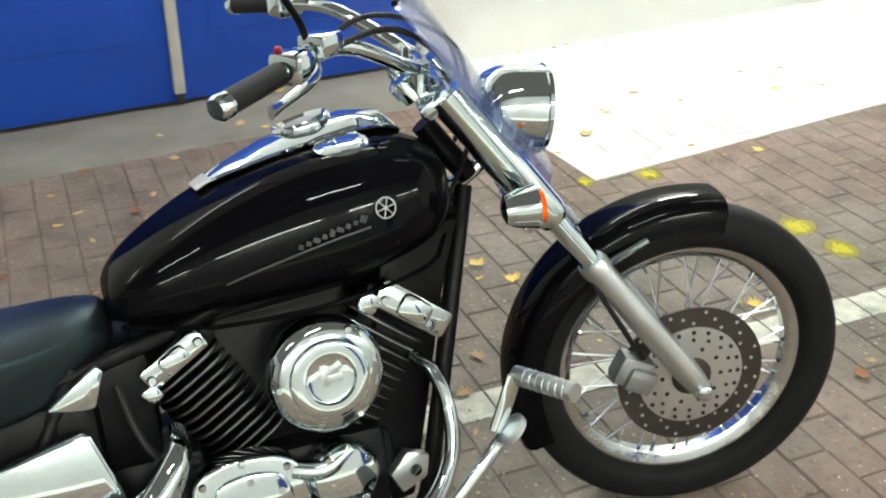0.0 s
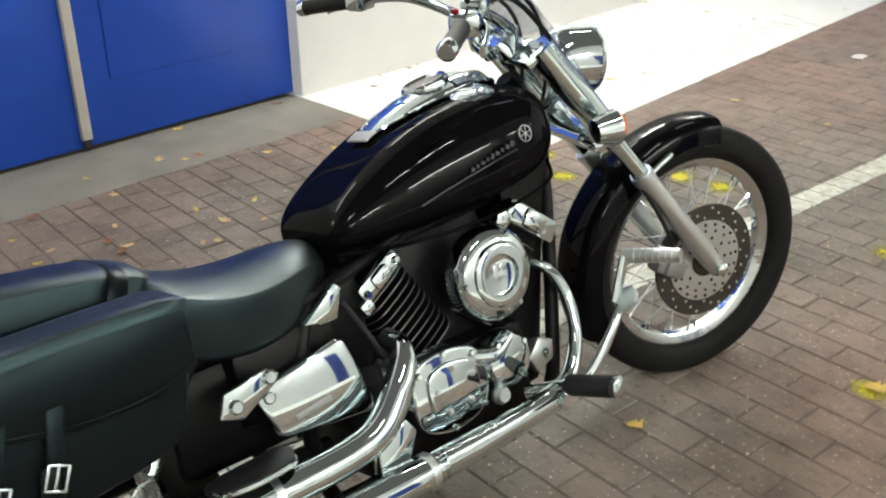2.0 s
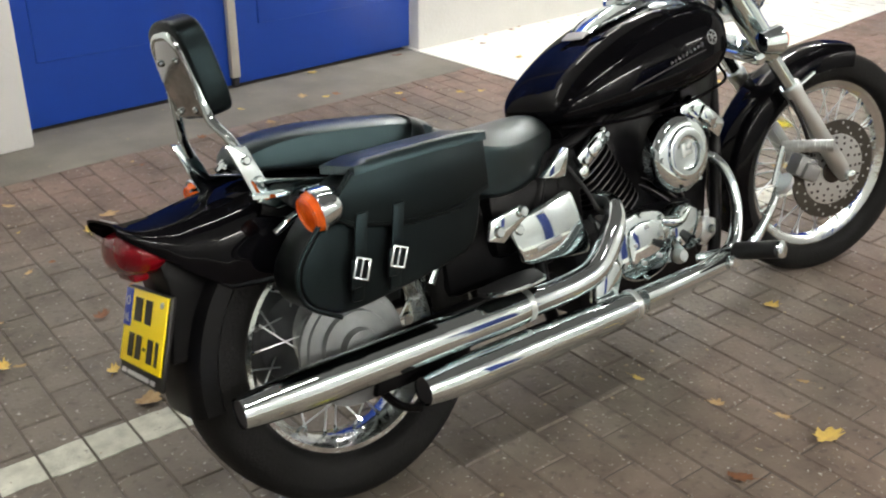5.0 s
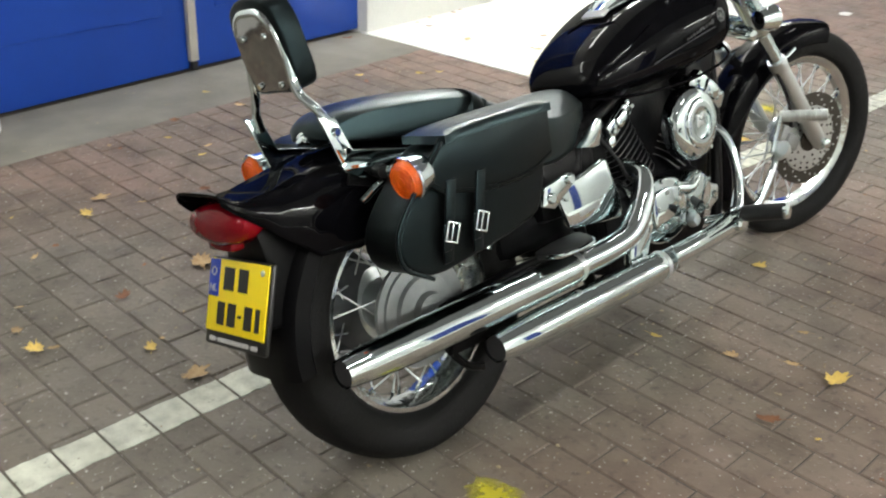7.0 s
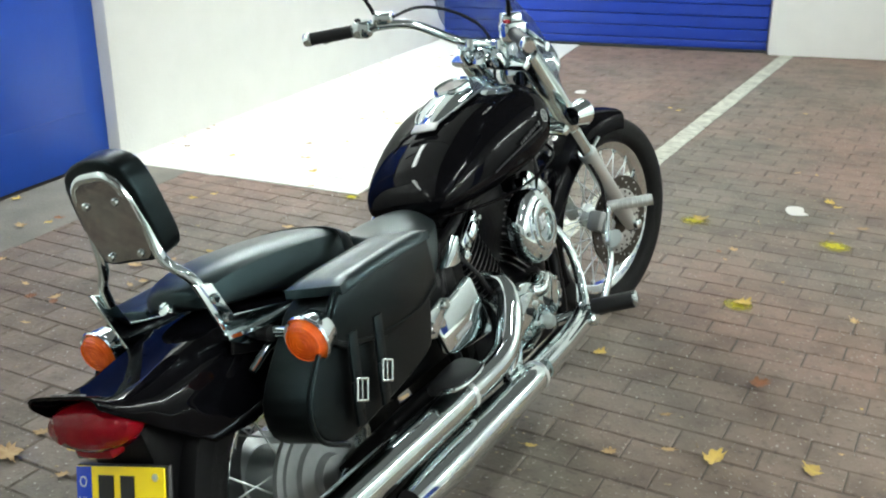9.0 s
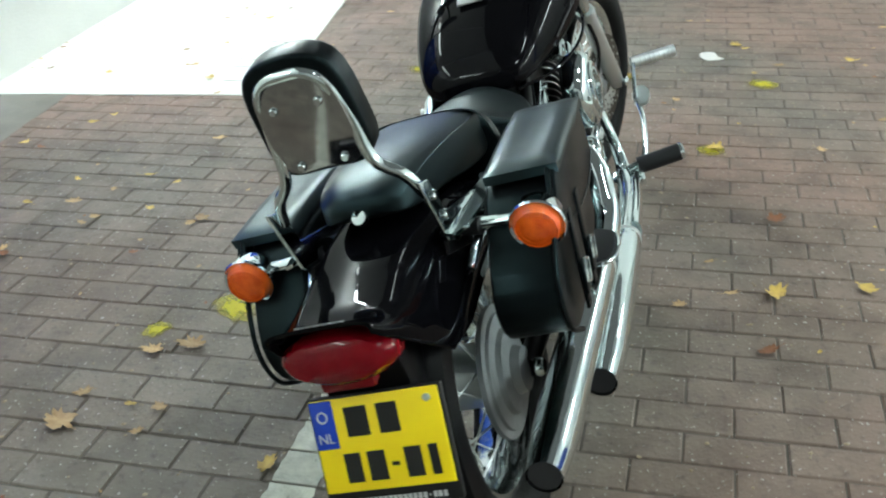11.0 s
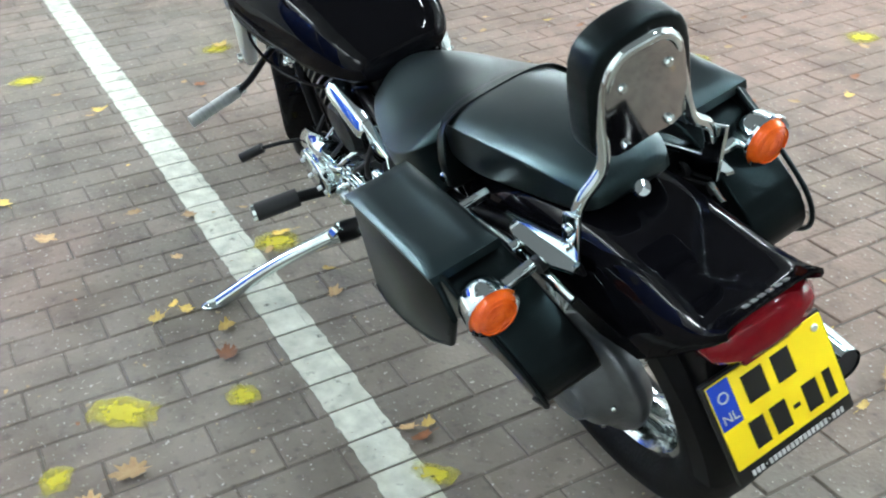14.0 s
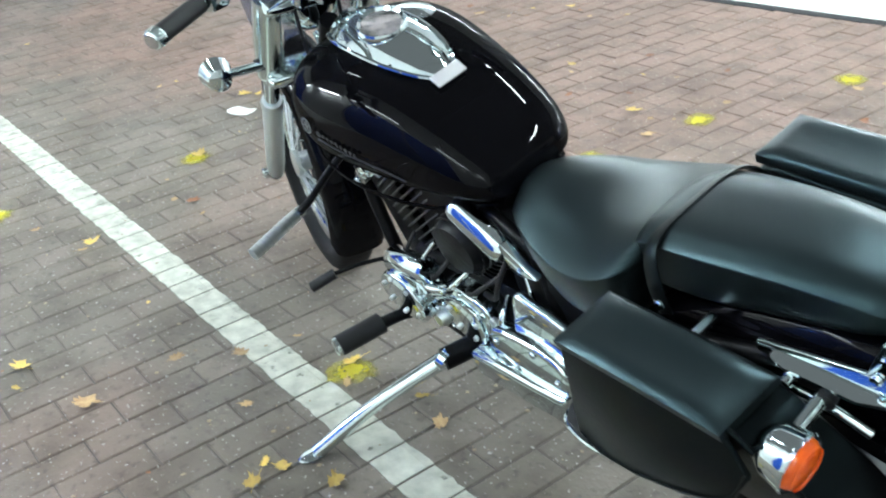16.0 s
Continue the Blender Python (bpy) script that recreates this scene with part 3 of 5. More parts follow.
# headlamp
HL = Vector((1.300, 0, 0.893))
shell = lathe([(-0.080, 0.012), (-0.076, 0.045), (-0.060, 0.074), (-0.030, 0.090), (0.0, 0.095), (0.045, 0.096), (0.075, 0.096), (0.080, 0.088), (0.070, 0.084)], 36)
HLM = aim(HL, (0.985, 0, -0.12)) @ Matrix.Scale(0.80, 4)
hl = part("headlamp", steered(shift(shell, HLM)), CHROME, bike, "round chrome headlamp shell")
part("lens", steered(shift(lathe([(0.070, 0.0), (0.079, 0.05), (0.072, 0.084), (0.060, 0.084)], 32), HLM)), HEADGLASS, hl)
part("rim_ring", steered(shift(lathe([(0.066, 0.094), (0.072, 0.099), (0.082, 0.096), (0.082, 0.086)], 36), HLM)), CHROME, hl)
part("headlamp_bracket", steered(tube([HL + Vector((-0.03, 0, -0.08)), HL + Vector((-0.09, 0, -0.13)), HL + Vector((-0.13, 0, -0.14))], 0.014, 10)), CHROME, bike)

# front indicators
def indicator(name, p, face, stalk, chrome_label, steer=False, r=0.043):
    """Amber round lamp in a chrome bowl on a stalk."""
    fix = steered if steer else (lambda b: b)
    m = aim(p, face)
    lamp = part(name, fix(shift(lathe([(-0.052, 0.008), (-0.046, 0.026), (-0.025, r - 0.004), (0.0, r), (0.006, r + 0.002), (0.010, r), (0.006, r - 0.006)], 28), m)), CHROME, bike, chrome_label)
    part("lens", fix(shift(lathe([(0.003, r - 0.005), (0.012, r - 0.006), (0.019, r * 0.7), (0.022, r * 0.35), (0.023, 0.0)], 28), m)), ORANGELENS, lamp, "ribbed amber lens")
    for rr in (0.22, 0.40, 0.58, 0.76):
        part("lens_ring", fix(shift(lathe([(0.0175, r * rr - 0.001), (0.0245 - 0.006 * rr, r * rr), (0.0175, r * rr + 0.001)], 24, True), m)), ORANGELENS, lamp)
    part("stalk", fix(tube([Vector(p) - Vector(face).normalized() * 0.02, Vector(stalk)], 0.011, 12, 1)), CHROME, lamp)
    part("stalk_collar", fix(tube([Vector(stalk).lerp(Vector(p), 0.30), Vector(stalk)], 0.0145, 12, 1)), GRIP, lamp)


for s in (-1, 1):
    wide = 0.195 if s < 0 else 0.245
    indicator("front_indicator", (1.295, s * wide, 0.778), (1, 0, 0.05), (1.30, s * 0.115, 0.765), "chrome front indicator with amber lens", True, 0.036)
    indicator("rear_indicator", (-0.168, s * 0.255, 0.641), (-1, 0, -0.16), (-0.138, s * 0.12, 0.648), "chrome rear indicator with amber lens")

# handlebar
BARS = Matrix.Translation(PIVOT) @ Matrix.Rotation(radians(STEER + 0.7), 4, UP) @ Matrix.Translation(-PIVOT)


def barred(bm):
    return shift(bm, BARS)


def hb(pts, r, mat, name, parent, label="", sides=12):
    return part(name, barred(tube(pts, r, sides)), mat, parent, label)


bar = hb([(0.845, -0.370, 1.045), (0.912, -0.286, 1.055), (1.01, -0.17, 1.06), (1.12, -0.09, 1.00), (1.15, 0, 0.985),
          (1.12, 0.09, 1.00), (1.01, 0.17, 1.06), (0.912, 0.286, 1.055), (0.845, 0.370, 1.045)], 0.0127, CHROME, "handlebar", bike, "wide pulled-back chrome handlebar")
for s in (-1, 1):
    g0, g1 = Vector((0.838, s * 0.379, 1.043)), Vector((0.910, s * 0.288, 1.055))
    hb([g0, g1], 0.0175, GRIP, "grip", bar, "black rubber grip")
    part("bar_end", barred(shift(lathe([(0, 0.019), (0.016, 0.019), (0.022, 0.014)], 16), aim(g0, g0 - g1))), CHROME, bar)
    sw = box(0.05, 0.06, 0.05, 0.012, at=(0.931, s * 0.264, 1.058), turn=(0, 0, -s * 58))
    part("switch_housing", barred(sw), CHROME, bar)
    part("switch_button", barred(box(0.012, 0.016, 0.014, 0.003, at=(0.912, s * 0.262, 1.082))), REDLENS if s < 0 else GRIP, bar)
    lever = tube([(0.965, s * 0.245, 1.060), (0.960, s * 0.29, 1.046), (0.910, s * 0.370, 1.032), (0.895, s * 0.393, 1.029)], [0.010, 0.008, 0.006, 0.009], 10, 5, True, (0.6, 1.3))
    part("lever", barred(lever), CHROME, bar)
    part("reservoir" if s < 0 else "clutch_perch", barred(box(0.055, 0.05, 0.035, 0.008, at=(0.975, s * 0.225, 1.080), turn=(0, 0, -s * 50))), CHROME, bar)
    riser = tube([(1.135, s * 0.055, 0.945), (1.14, s * 0.055, 1.0)], 0.018, 14, 2)
    part("riser", barred(riser), CHROME, bar)
    # mirrors
    stem = tube([(0.955, s * 0.235, 1.085), (0.945, s * 0.245, 1.12), (0.915, s * 0.265, 1.18), (0.905, s * 0.31, 1.225)], 0.0055, 10)
    mir = part("mirror_stem", barred(stem), FRAME, bar, "thin black mirror stem")
    m = Matrix.Translation((0.895, s * 0.345, 1.245)) @ Matrix.Rotation(radians(12), 4, "Y") @ Matrix.Rotation(radians(s * 12), 4, "Z")
    shellm = prism(rounded([(-0.08, -0.035), (0.0, -0.045), (0.08, -0.03), (0.085, 0.015), (0.02, 0.042), (-0.075, 0.035)]), -0.012, 0.012, 0.006)
    part("mirror_shell", barred(shift(shellm, m @ Matrix.Rotation(radians(90), 4, "Z"))), BLACK, mir)
    glass = prism(rounded([(-0.072, -0.029), (0.0, -0.038), (0.072, -0.025), (0.077, 0.012), (0.018, 0.035), (-0.068, 0.029)]), 0.0125, 0.014)
    part("mirror_glass", barred(shift(glass, m @ Matrix.Rotation(radians(90), 4, "Z"))), CHROME, mir)
    # cables
    hb([(0.93, s * 0.24, 1.055), (1.06, s * 0.15, 1.10), (1.20, s * 0.06, 1.02), (1.22, s * 0.05, 0.86), (1.15, s * 0.05, 0.70)], 0.0045, GRIP, "cable", bike, "", 8)
hb([(0.96, -0.22, 1.06), (1.10, -0.13, 1.07), (1.22, -0.10, 0.95), (1.36, -0.105, 0.70), (1.46, -0.13, 0.52), (1.53, -0.10, 0.40)], 0.0055, GRIP, "brake_hose", bike, "", 8)

# fuel tank
def tank_ring(x, w, zt, zb, zm):
    ring = []
    for k in range(28):
        a = 2 * math.pi * k / 28
        ca, sa = math.cos(a), math.sin(a)
        y = w * math.copysign(abs(ca) ** 0.66, ca)
        if sa >= 0:
            z = zm + (zt - zm) * abs(sa) ** 0.78
        else:
            z = zm - (zm - zb) * abs(sa) ** 0.75
        ring.append((x, y, z))
    return ring


TANK = [(0.568, 0.070, 0.690, 0.655, 0.670), (0.574, 0.100, 0.708, 0.648, 0.676), (0.60, 0.128, 0.740, 0.643, 0.688), (0.66, 0.150, 0.782, 0.640, 0.700),
        (0.74, 0.170, 0.824, 0.638, 0.715), (0.82, 0.184, 0.856, 0.640, 0.730), (0.90, 0.200, 0.876, 0.645, 0.745), (0.98, 0.208, 0.886, 0.655, 0.760),
        (1.05, 0.200, 0.884, 0.670, 0.768), (1.10, 0.172, 0.872, 0.690, 0.770), (1.135, 0.130, 0.850, 0.715, 0.770), (1.15, 0.080, 0.825, 0.740, 0.772)]
tank = part("fuel_tank", loft([tank_ring(*s) for s in TANK]), BLACK, bike, "glossy black teardrop fuel tank", 70)
sub = tank.modifiers.new("smooth", "SUBSURF")
sub.levels = sub.render_levels = 2
part("tank_seam", tube([(0.585, -0.085, 0.643), (0.72, -0.155, 0.634), (0.9, -0.188, 0.642), (1.06, -0.178, 0.668), (1.12, -0.12, 0.70)], 0.004, 8), BLACK, tank)
part("tank_seam", tube([(0.585, 0.085, 0.643), (0.72, 0.155, 0.634), (0.9, 0.188, 0.642), (1.06, 0.178, 0.668), (1.12, 0.12, 0.70)], 0.004, 8), BLACK, tank)
for s in (-1, 1):
    at = aim((0.992, s * 0.2075, 0.782), (0.05, s, 0.12)) @ Matrix.Scale(0.72, 4)
    ring = [lathe([(0.001, 0.021), (0.003, 0.021), (0.003, 0.024), (0.001, 0.024)], 28, True), lathe([(0.001, 0.0), (0.003, 0.0), (0.003, 0.004), (0.001, 0.004)], 12)]
    ring += [box(0.042, 0.0016, 0.0022, 0, at=(0, 0.002, 0), turn=(0, 60 * k, 0)) for k in range(3)]
    part("emblem", shift(merge(*ring), at), CAST, tank, "thin round chrome emblem")
    for k in range(9):
        part("script_bar", shift(box(0.0075 if k % 3 else 0.011, 0.002, 0.011 if k in (0, 4) else 0.007, 0.0), pose(0.955 - 0.0125 * k, s * (0.2068 - 0.0012 * k), 0.770 - 0.0035 * k, 0, 22, -s * 4)), SCRIPT, tank, "faint lettering as a plain bar", 0)
    part("script_line", tube([(0.965, s * 0.2075, 0.756), (0.90, s * 0.2035, 0.744), (0.80, s * 0.1835, 0.718), (0.74, s * 0.1705, 0.700)], 0.0018, 6), SCRIPT, tank, "faint painted flourish")
# speedometer console
CONSOLE = [(0.760, 0.022, 0.836, 0.006), (0.79, 0.046, 0.849, 0.013), (0.85, 0.066, 0.866, 0.022), (0.92, 0.074, 0.880, 0.028),
           (1.0, 0.072, 0.890, 0.030), (1.06, 0.055, 0.888, 0.026), (1.09, 0.025, 0.876, 0.012)]


def console_ring(x, w, z, h):
    """A low dome on a flat underside."""
    top = [(x, w * k / 8, z + h * (1 - (k / 8) ** 2)) for k in range(8, -9, -1)]
    return top + [(x, w * k / 4, z - 0.02 + 0.004 * abs(k)) for k in range(-3, 4)]


con = part("console", loft([console_ring(*c) for c in CONSOLE]), CHROME, tank, "chrome speedometer console")
rim_line = [(x, w, z) for x, w, z, h in CONSOLE]
part("console_rim", tube([(x, -w, z) for x, w, z in reversed(rim_line)] + [(0.750, 0, 0.832)] + rim_line, 0.0045, 8, 3), CHROME, con)
SPM = aim((0.930, 0, 0.896), (-0.24, 0, 0.97)) @ Matrix.Scale(0.88, 4)
spd = part("speedometer", shift(lathe([(-0.02, 0.050), (0.0, 0.058), (0.014, 0.060), (0.022, 0.055), (0.016, 0.048)], 32), SPM), CHROME, tank)
part("dial", shift(lathe([(0.010, 0.0), (0.016, 0.0), (0.016, 0.049), (0.010, 0.049)], 28), SPM), DIAL, spd, "pale speedometer dial")
part("console_tail", shift(box(0.030, 0.070, 0.006, 0.002), pose(0.748, 0, 0.836, 0, -27, 0)), PALE, tank, "pale plate at the console tail")
part("filler_cap", shift(lathe([(-0.004, 0.046), (0.006, 0.046), (0.010, 0.042), (0.011, 0.034), (0.013, 0.030), (0.014, 0.0)], 32), aim((0.965, -0.100, 0.868), (-0.12, -0.30, 0.95))), CHROME, tank, "round chrome filler cap")

# seats
def seat_ring(x, w, zt, zb, drop=0.022, power=3.2, side=((1.005, 0.10), (1.0, 0.25), (0.97, 0.55), (0.92, 0.85), (0.84, 1.0))):
    """A crowned top, a firm upper edge and steep sides that draw in below."""
    ring = []
    for k in range(19):
        u = math.sin(math.pi * (k / 18 - 0.5))
        ring.append((x, w * u, zt - drop * abs(u) ** power))
    ze = zt - drop
    ring += [(x, w * a, ze + (zb - ze) * b) for a, b in side]
    ring += [(x, -w * a, ze + (zb - ze) * b) for a, b in side[::-1]]
    return ring


SEAT = [(0.575, 0.05, 0.668, 0.615), (0.555, 0.085, 0.682, 0.590), (0.50, 0.118, 0.685, 0.555), (0.43, 0.145, 0.678, 0.535), (0.36, 0.165, 0.680, 0.530), (0.29, 0.172, 0.695, 0.540), (0.235, 0.165, 0.718, 0.560), (0.20, 0.14, 0.735, 0.585)]
seat = part("rider_seat", loft([seat_ring(*s, 0.036, 2.3) for s in SEAT]), VINYL, bike, "black padded vinyl rider seat", 80)
sub = seat.modifiers.new("smooth", "SUBSURF")
sub.levels = sub.render_levels = 2
PIL = [(0.240, 0.080, 0.712, 0.640), (0.225, 0.096, 0.738, 0.645), (0.17, 0.105, 0.754, 0.645), (0.10, 0.106, 0.762, 0.655), (0.03, 0.102, 0.770, 0.668), (-0.06, 0.095, 0.776, 0.688), (-0.13, 0.087, 0.774, 0.698), (-0.18, 0.076, 0.764, 0.708), (-0.205, 0.055, 0.748, 0.716)]
pil = part("pillion_seat", loft([seat_ring(*s, 0.020, 3.6, ((1.0, 0.10), (1.01, 0.30), (1.02, 0.62), (1.02, 0.86), (0.96, 1.0))) for s in PIL]), VINYL, bike, "black padded vinyl pillion seat", 80)
sub = pil.modifiers.new("smooth", "SUBSURF")
sub.levels = sub.render_levels = 2
strap = part("seat_strap", tube([(0.130, -0.146, 0.650), (0.150, -0.138, 0.70), (0.175, -0.10, 0.738), (0.178, 0, 0.747), (0.175, 0.10, 0.738), (0.150, 0.138, 0.70), (0.130, 0.146, 0.650)], 0.016, 10, 6, True, (0.22, 1.0)), LEATHER, pil, "black leather grab strap")
for s in (-1, 1):
    part("strap_stud", bolt((0.132, s * 0.152, 0.672), (0, s, 0.1), 0.009), CHROME, pil)
part("seat_knob", merge(shift(lathe([(0, 0.006), (0.012, 0.007), (0.018, 0.014), (0.026, 0.012), (0.028, 0.0)], 16), aim((-0.195, 0, 0.712), (-0.8, 0, 0.6)))), CHROME, pil)

# rear mudguard
def rear_guard():
    rings = []
    prof = [(0.20, 0.60, 0.10, 0.10), (0.10, 0.645, 0.108, 0.12), (0.0, 0.680, 0.112, 0.15), (-0.10, 0.695, 0.115, 0.17), (-0.20, 0.690, 0.115, 0.18), (-0.29, 0.675, 0.112, 0.155), (-0.36, 0.660, 0.106, 0.085), (-0.415, 0.659, 0.096, 0.038), (-0.440, 0.667, 0.090, 0.026), (-0.462, 0.680, 0.082, 0.018)]
    for x, zt, w, d in prof:
        ring = []
        for off in (0.0, 0.005):
            pts = []
            for k in range(13):
                b = math.pi * k / 12
                yy = (w - off) * math.copysign(abs(math.cos(b)) ** 0.45, math.cos(b))
                zz = zt - off - d + d * math.sin(b) ** 0.55
                pts.append((x, yy, zz))
            ring += pts if off == 0 else pts[::-1]
        rings.append(ring)
    return loft(rings)


guard = part("rear_mudguard", rear_guard(), BLACK, bike, "glossy black rear mudguard with flared tail", 60)
part("inner_guard", mudguard(R_AXLE, 0.352, 0.098, 100, 185, 0.05), FRAME, bike, "matt black inner mudguard")
tl = part("tail_lamp", shift(loft([[(dx, w * math.cos(a), h * math.sin(a)) for a in (2 * math.pi * k / 24 for k in range(24))] for dx, w, h in ((0.055, 0.072, 0.036), (0.03, 0.090, 0.044), (0.0, 0.090, 0.042), (-0.018, 0.074, 0.032), (-0.024, 0.042, 0.017))]), pose(-0.432, 0, 0.614, 0, 12, 0)), REDLENS, bike, "red oval tail lamp")
part("lower_lens", box(0.03, 0.085, 0.022, 0.006, at=(-0.425, 0, 0.572)), REDLENS, tl)
for k in range(6):
    part("letter_bar", shift(box(0.009, 0.0075 + 0.001 * (k % 2), 0.002, 0.0), pose(-0.447, (k - 2.5) * 0.0130, 0.6748, 0, 29, 0)), CAST, guard, "dull lettering as a plain bar", 0)

# number plate: plain bars for the characters
PL = Matrix.Translation((-0.434, -0.012, 0.468)) @ Matrix.Rotation(radians(20), 4, "Y")
holder = part("plate_holder", shift(box(0.012, 0.216, 0.172, 0.006, at=(0.008, 0, -0.012)), PL), PLATEBLACK, bike, "black number plate holder")
plate = part("number_plate", shift(box(0.004, 0.205, 0.140, 0.0018, at=(0, 0, 0)), PL), PLATEYELLOW, holder, "yellow number plate with plain bars")
part("plate_band", shift(box(0.003, 0.036, 0.072, 0.0012, at=(-0.0018, 0.0835, 0.033)), PL), PLATEBLUE, holder)
part("band_mark", shift(merge(lathe([(0, 0.009), (0.001, 0.009), (0.001, 0.0065), (0, 0.0065)], 18, True)), PL @ Matrix.Translation((-0.0036, 0.0835, 0.045)) @ Matrix.Rotation(radians(90), 4, "Z")), PALE, holder, "", 0)
for y, z, w, h in ((0.030, 0.034, 0.036, 0.044), (-0.020, 0.034, 0.032, 0.044), (0.050, -0.034, 0.026, 0.044), (0.012, -0.034, 0.028, 0.044), (-0.017, -0.034, 0.012, 0.006), (-0.046, -0.034, 0.026, 0.044), (-0.078, -0.034, 0.014, 0.044)):
    part("plate_bar", shift(box(0.0012, w, h, 0.0, at=(-0.0026, y, z)), PL), PLATEBLACK, holder, "", 0)
for k in range(22):
    part("letter_bar", shift(box(0.001, 0.0052 if k not in (3, 18) else 0.002, 0.0085 if k not in (3, 18) else 0.003, 0, at=(-0.0012, 0.082 - 0.0078 * k, -0.085)), PL), PALE, holder, "pale dealer lettering as a plain bar", 0)
country = bpy.data.curves.new("country_letters", "FONT")
country.body, country.size, country.extrude, country.align_x = "NL", 0.021, 0.0004, "CENTER"
letters = new("country_source", country)
mesh = bpy.data.meshes.new_from_object(letters.evaluated_get(bpy.context.evaluated_depsgraph_get()))
bpy.data.objects.remove(letters)
mesh.materials.clear()
mesh.materials.append(PALE)
mesh.transform(PL @ Matrix.Translation((-0.0040, 0.0835, 0.006)) @ Matrix.Rotation(radians(-90), 4, "Z") @ Matrix.Rotation(radians(90), 4, "X"))
country_mark = new("country_mark", mesh)
country_mark.parent = holder
tagged(country_mark, "white country letters on the blue band")
part("plate_screw", shift(bolt((-0.003, -0.085, 0.055), (-1, 0, 0), 0.006, 0.003), PL), STEEL, holder)
part("plate_bracket", prism([(-0.415, 0.40), (-0.34, 0.40), (-0.30, 0.60), (-0.40, 0.60), (-0.39, 0.53)], -0.07, 0.07, 0.008), FRAME, bike)

# sissy bar with pad
def sissy():
    for s in (-1, 1):
        br = prism([(-0.255, 0.775), (-0.215, 0.765), (-0.19, 0.70), (-0.02, 0.665), (-0.02, 0.642), (-0.175, 0.640), (-0.215, 0.66)], s * 0.122, s * 0.130, 0.0025)
        b = part("sissy_bracket", br, CHROME, bike, "chrome sissy bar side bracket")
        flange = loft([[(x, s * (y - w), z), (x, s * (y + w), z - 0.004), (x, s * (y + w), z - 0.010), (x, s * (y - w), z - 0.006)] for x, y, z, w in ((0.08 if s < 0 else -0.05, 0.134, 0.655 if s < 0 else 0.664, 0.006), (0.05 if s < 0 else -0.06, 0.137, 0.660 if s < 0 else 0.666, 0.009), (-0.08, 0.140, 0.668, 0.012 if s > 0 else 0.019), (-0.19, 0.142, 0.676, 0.014), (-0.23, 0.138, 0.680, 0.007))])
        part("flange", flange, CHROME, b, "flat bright upper face of the bracket", 30)
        for p in ((-0.222, s * 0.131, 0.74), (-0.205, s * 0.131, 0.70)):
            part("bracket_bolt", bolt(p, (0, s, 0), 0.009), CHROME, b)
    hoop = tube([(-0.222, -0.120, 0.745), (-0.236, -0.105, 0.785), (-0.249, -0.072, 0.825), (-0.255, -0.064, 0.90), (-0.270, -0.051, 0.955), (-0.274, -0.030, 0.975), (-0.275, 0, 0.978),
                 (-0.274, 0.030, 0.975), (-0.270, 0.051, 0.955), (-0.255, 0.064, 0.90), (-0.249, 0.072, 0.825), (-0.236, 0.105, 0.785), (-0.222, 0.120, 0.745)], 0.0095, 14)
    h = part("sissy_bar", hoop, CHROME, bike, "chrome sissy bar hoop")
    pad_out = rounded([(-0.070, 0.832), (0.0, 0.826), (0.070, 0.832), (0.081, 0.90), (0.068, 0.990), (0.0, 1.014), (-0.068, 0.990), (-0.081, 0.90)])
    pad = prism(pad_out, -0.022, 0.030, 0.016, 3)
    tilt = Matrix.Translation((-0.218, 0, 0.80)) @ Matrix.Rotation(radians(-11), 4, "Y") @ Matrix.Rotation(radians(-90), 4, "Z") @ Matrix.Translation((0, 0, -0.80))
    part("back_pad", shift(pad, tilt), LEATHER, h, "black padded leather back rest")
    plate_out = rounded([(-0.058, 0.838), (0.0, 0.834), (0.058, 0.838), (0.067, 0.90), (0.055, 0.974), (0.0, 0.992), (-0.055, 0.974), (-0.067, 0.90)])
    part("back_plate", shift(prism(plate_out, -0.029, -0.023, 0.0035, 3), tilt), DARKCHROME, h, "chrome back plate of the rest")
    for x, z in ((-0.036, 0.845), (0.036, 0.845), (-0.036, 0.94), (0.036, 0.94)):
        part("pad_bolt", shift(bolt((x, -0.028, z), (0, -1, 0), 0.007), tilt), CHROME, h)


sissy()

# saddlebags
BAG = rounded([(0.185, 0.600), (0.192, 0.688), (0.05, 0.690), (-0.085, 0.682), (-0.155, 0.63), (-0.225, 0.555), (-0.225, 0.49), (-0.165, 0.452), (-0.05, 0.458), (0.12, 0.485), (0.16, 0.52)], 3)


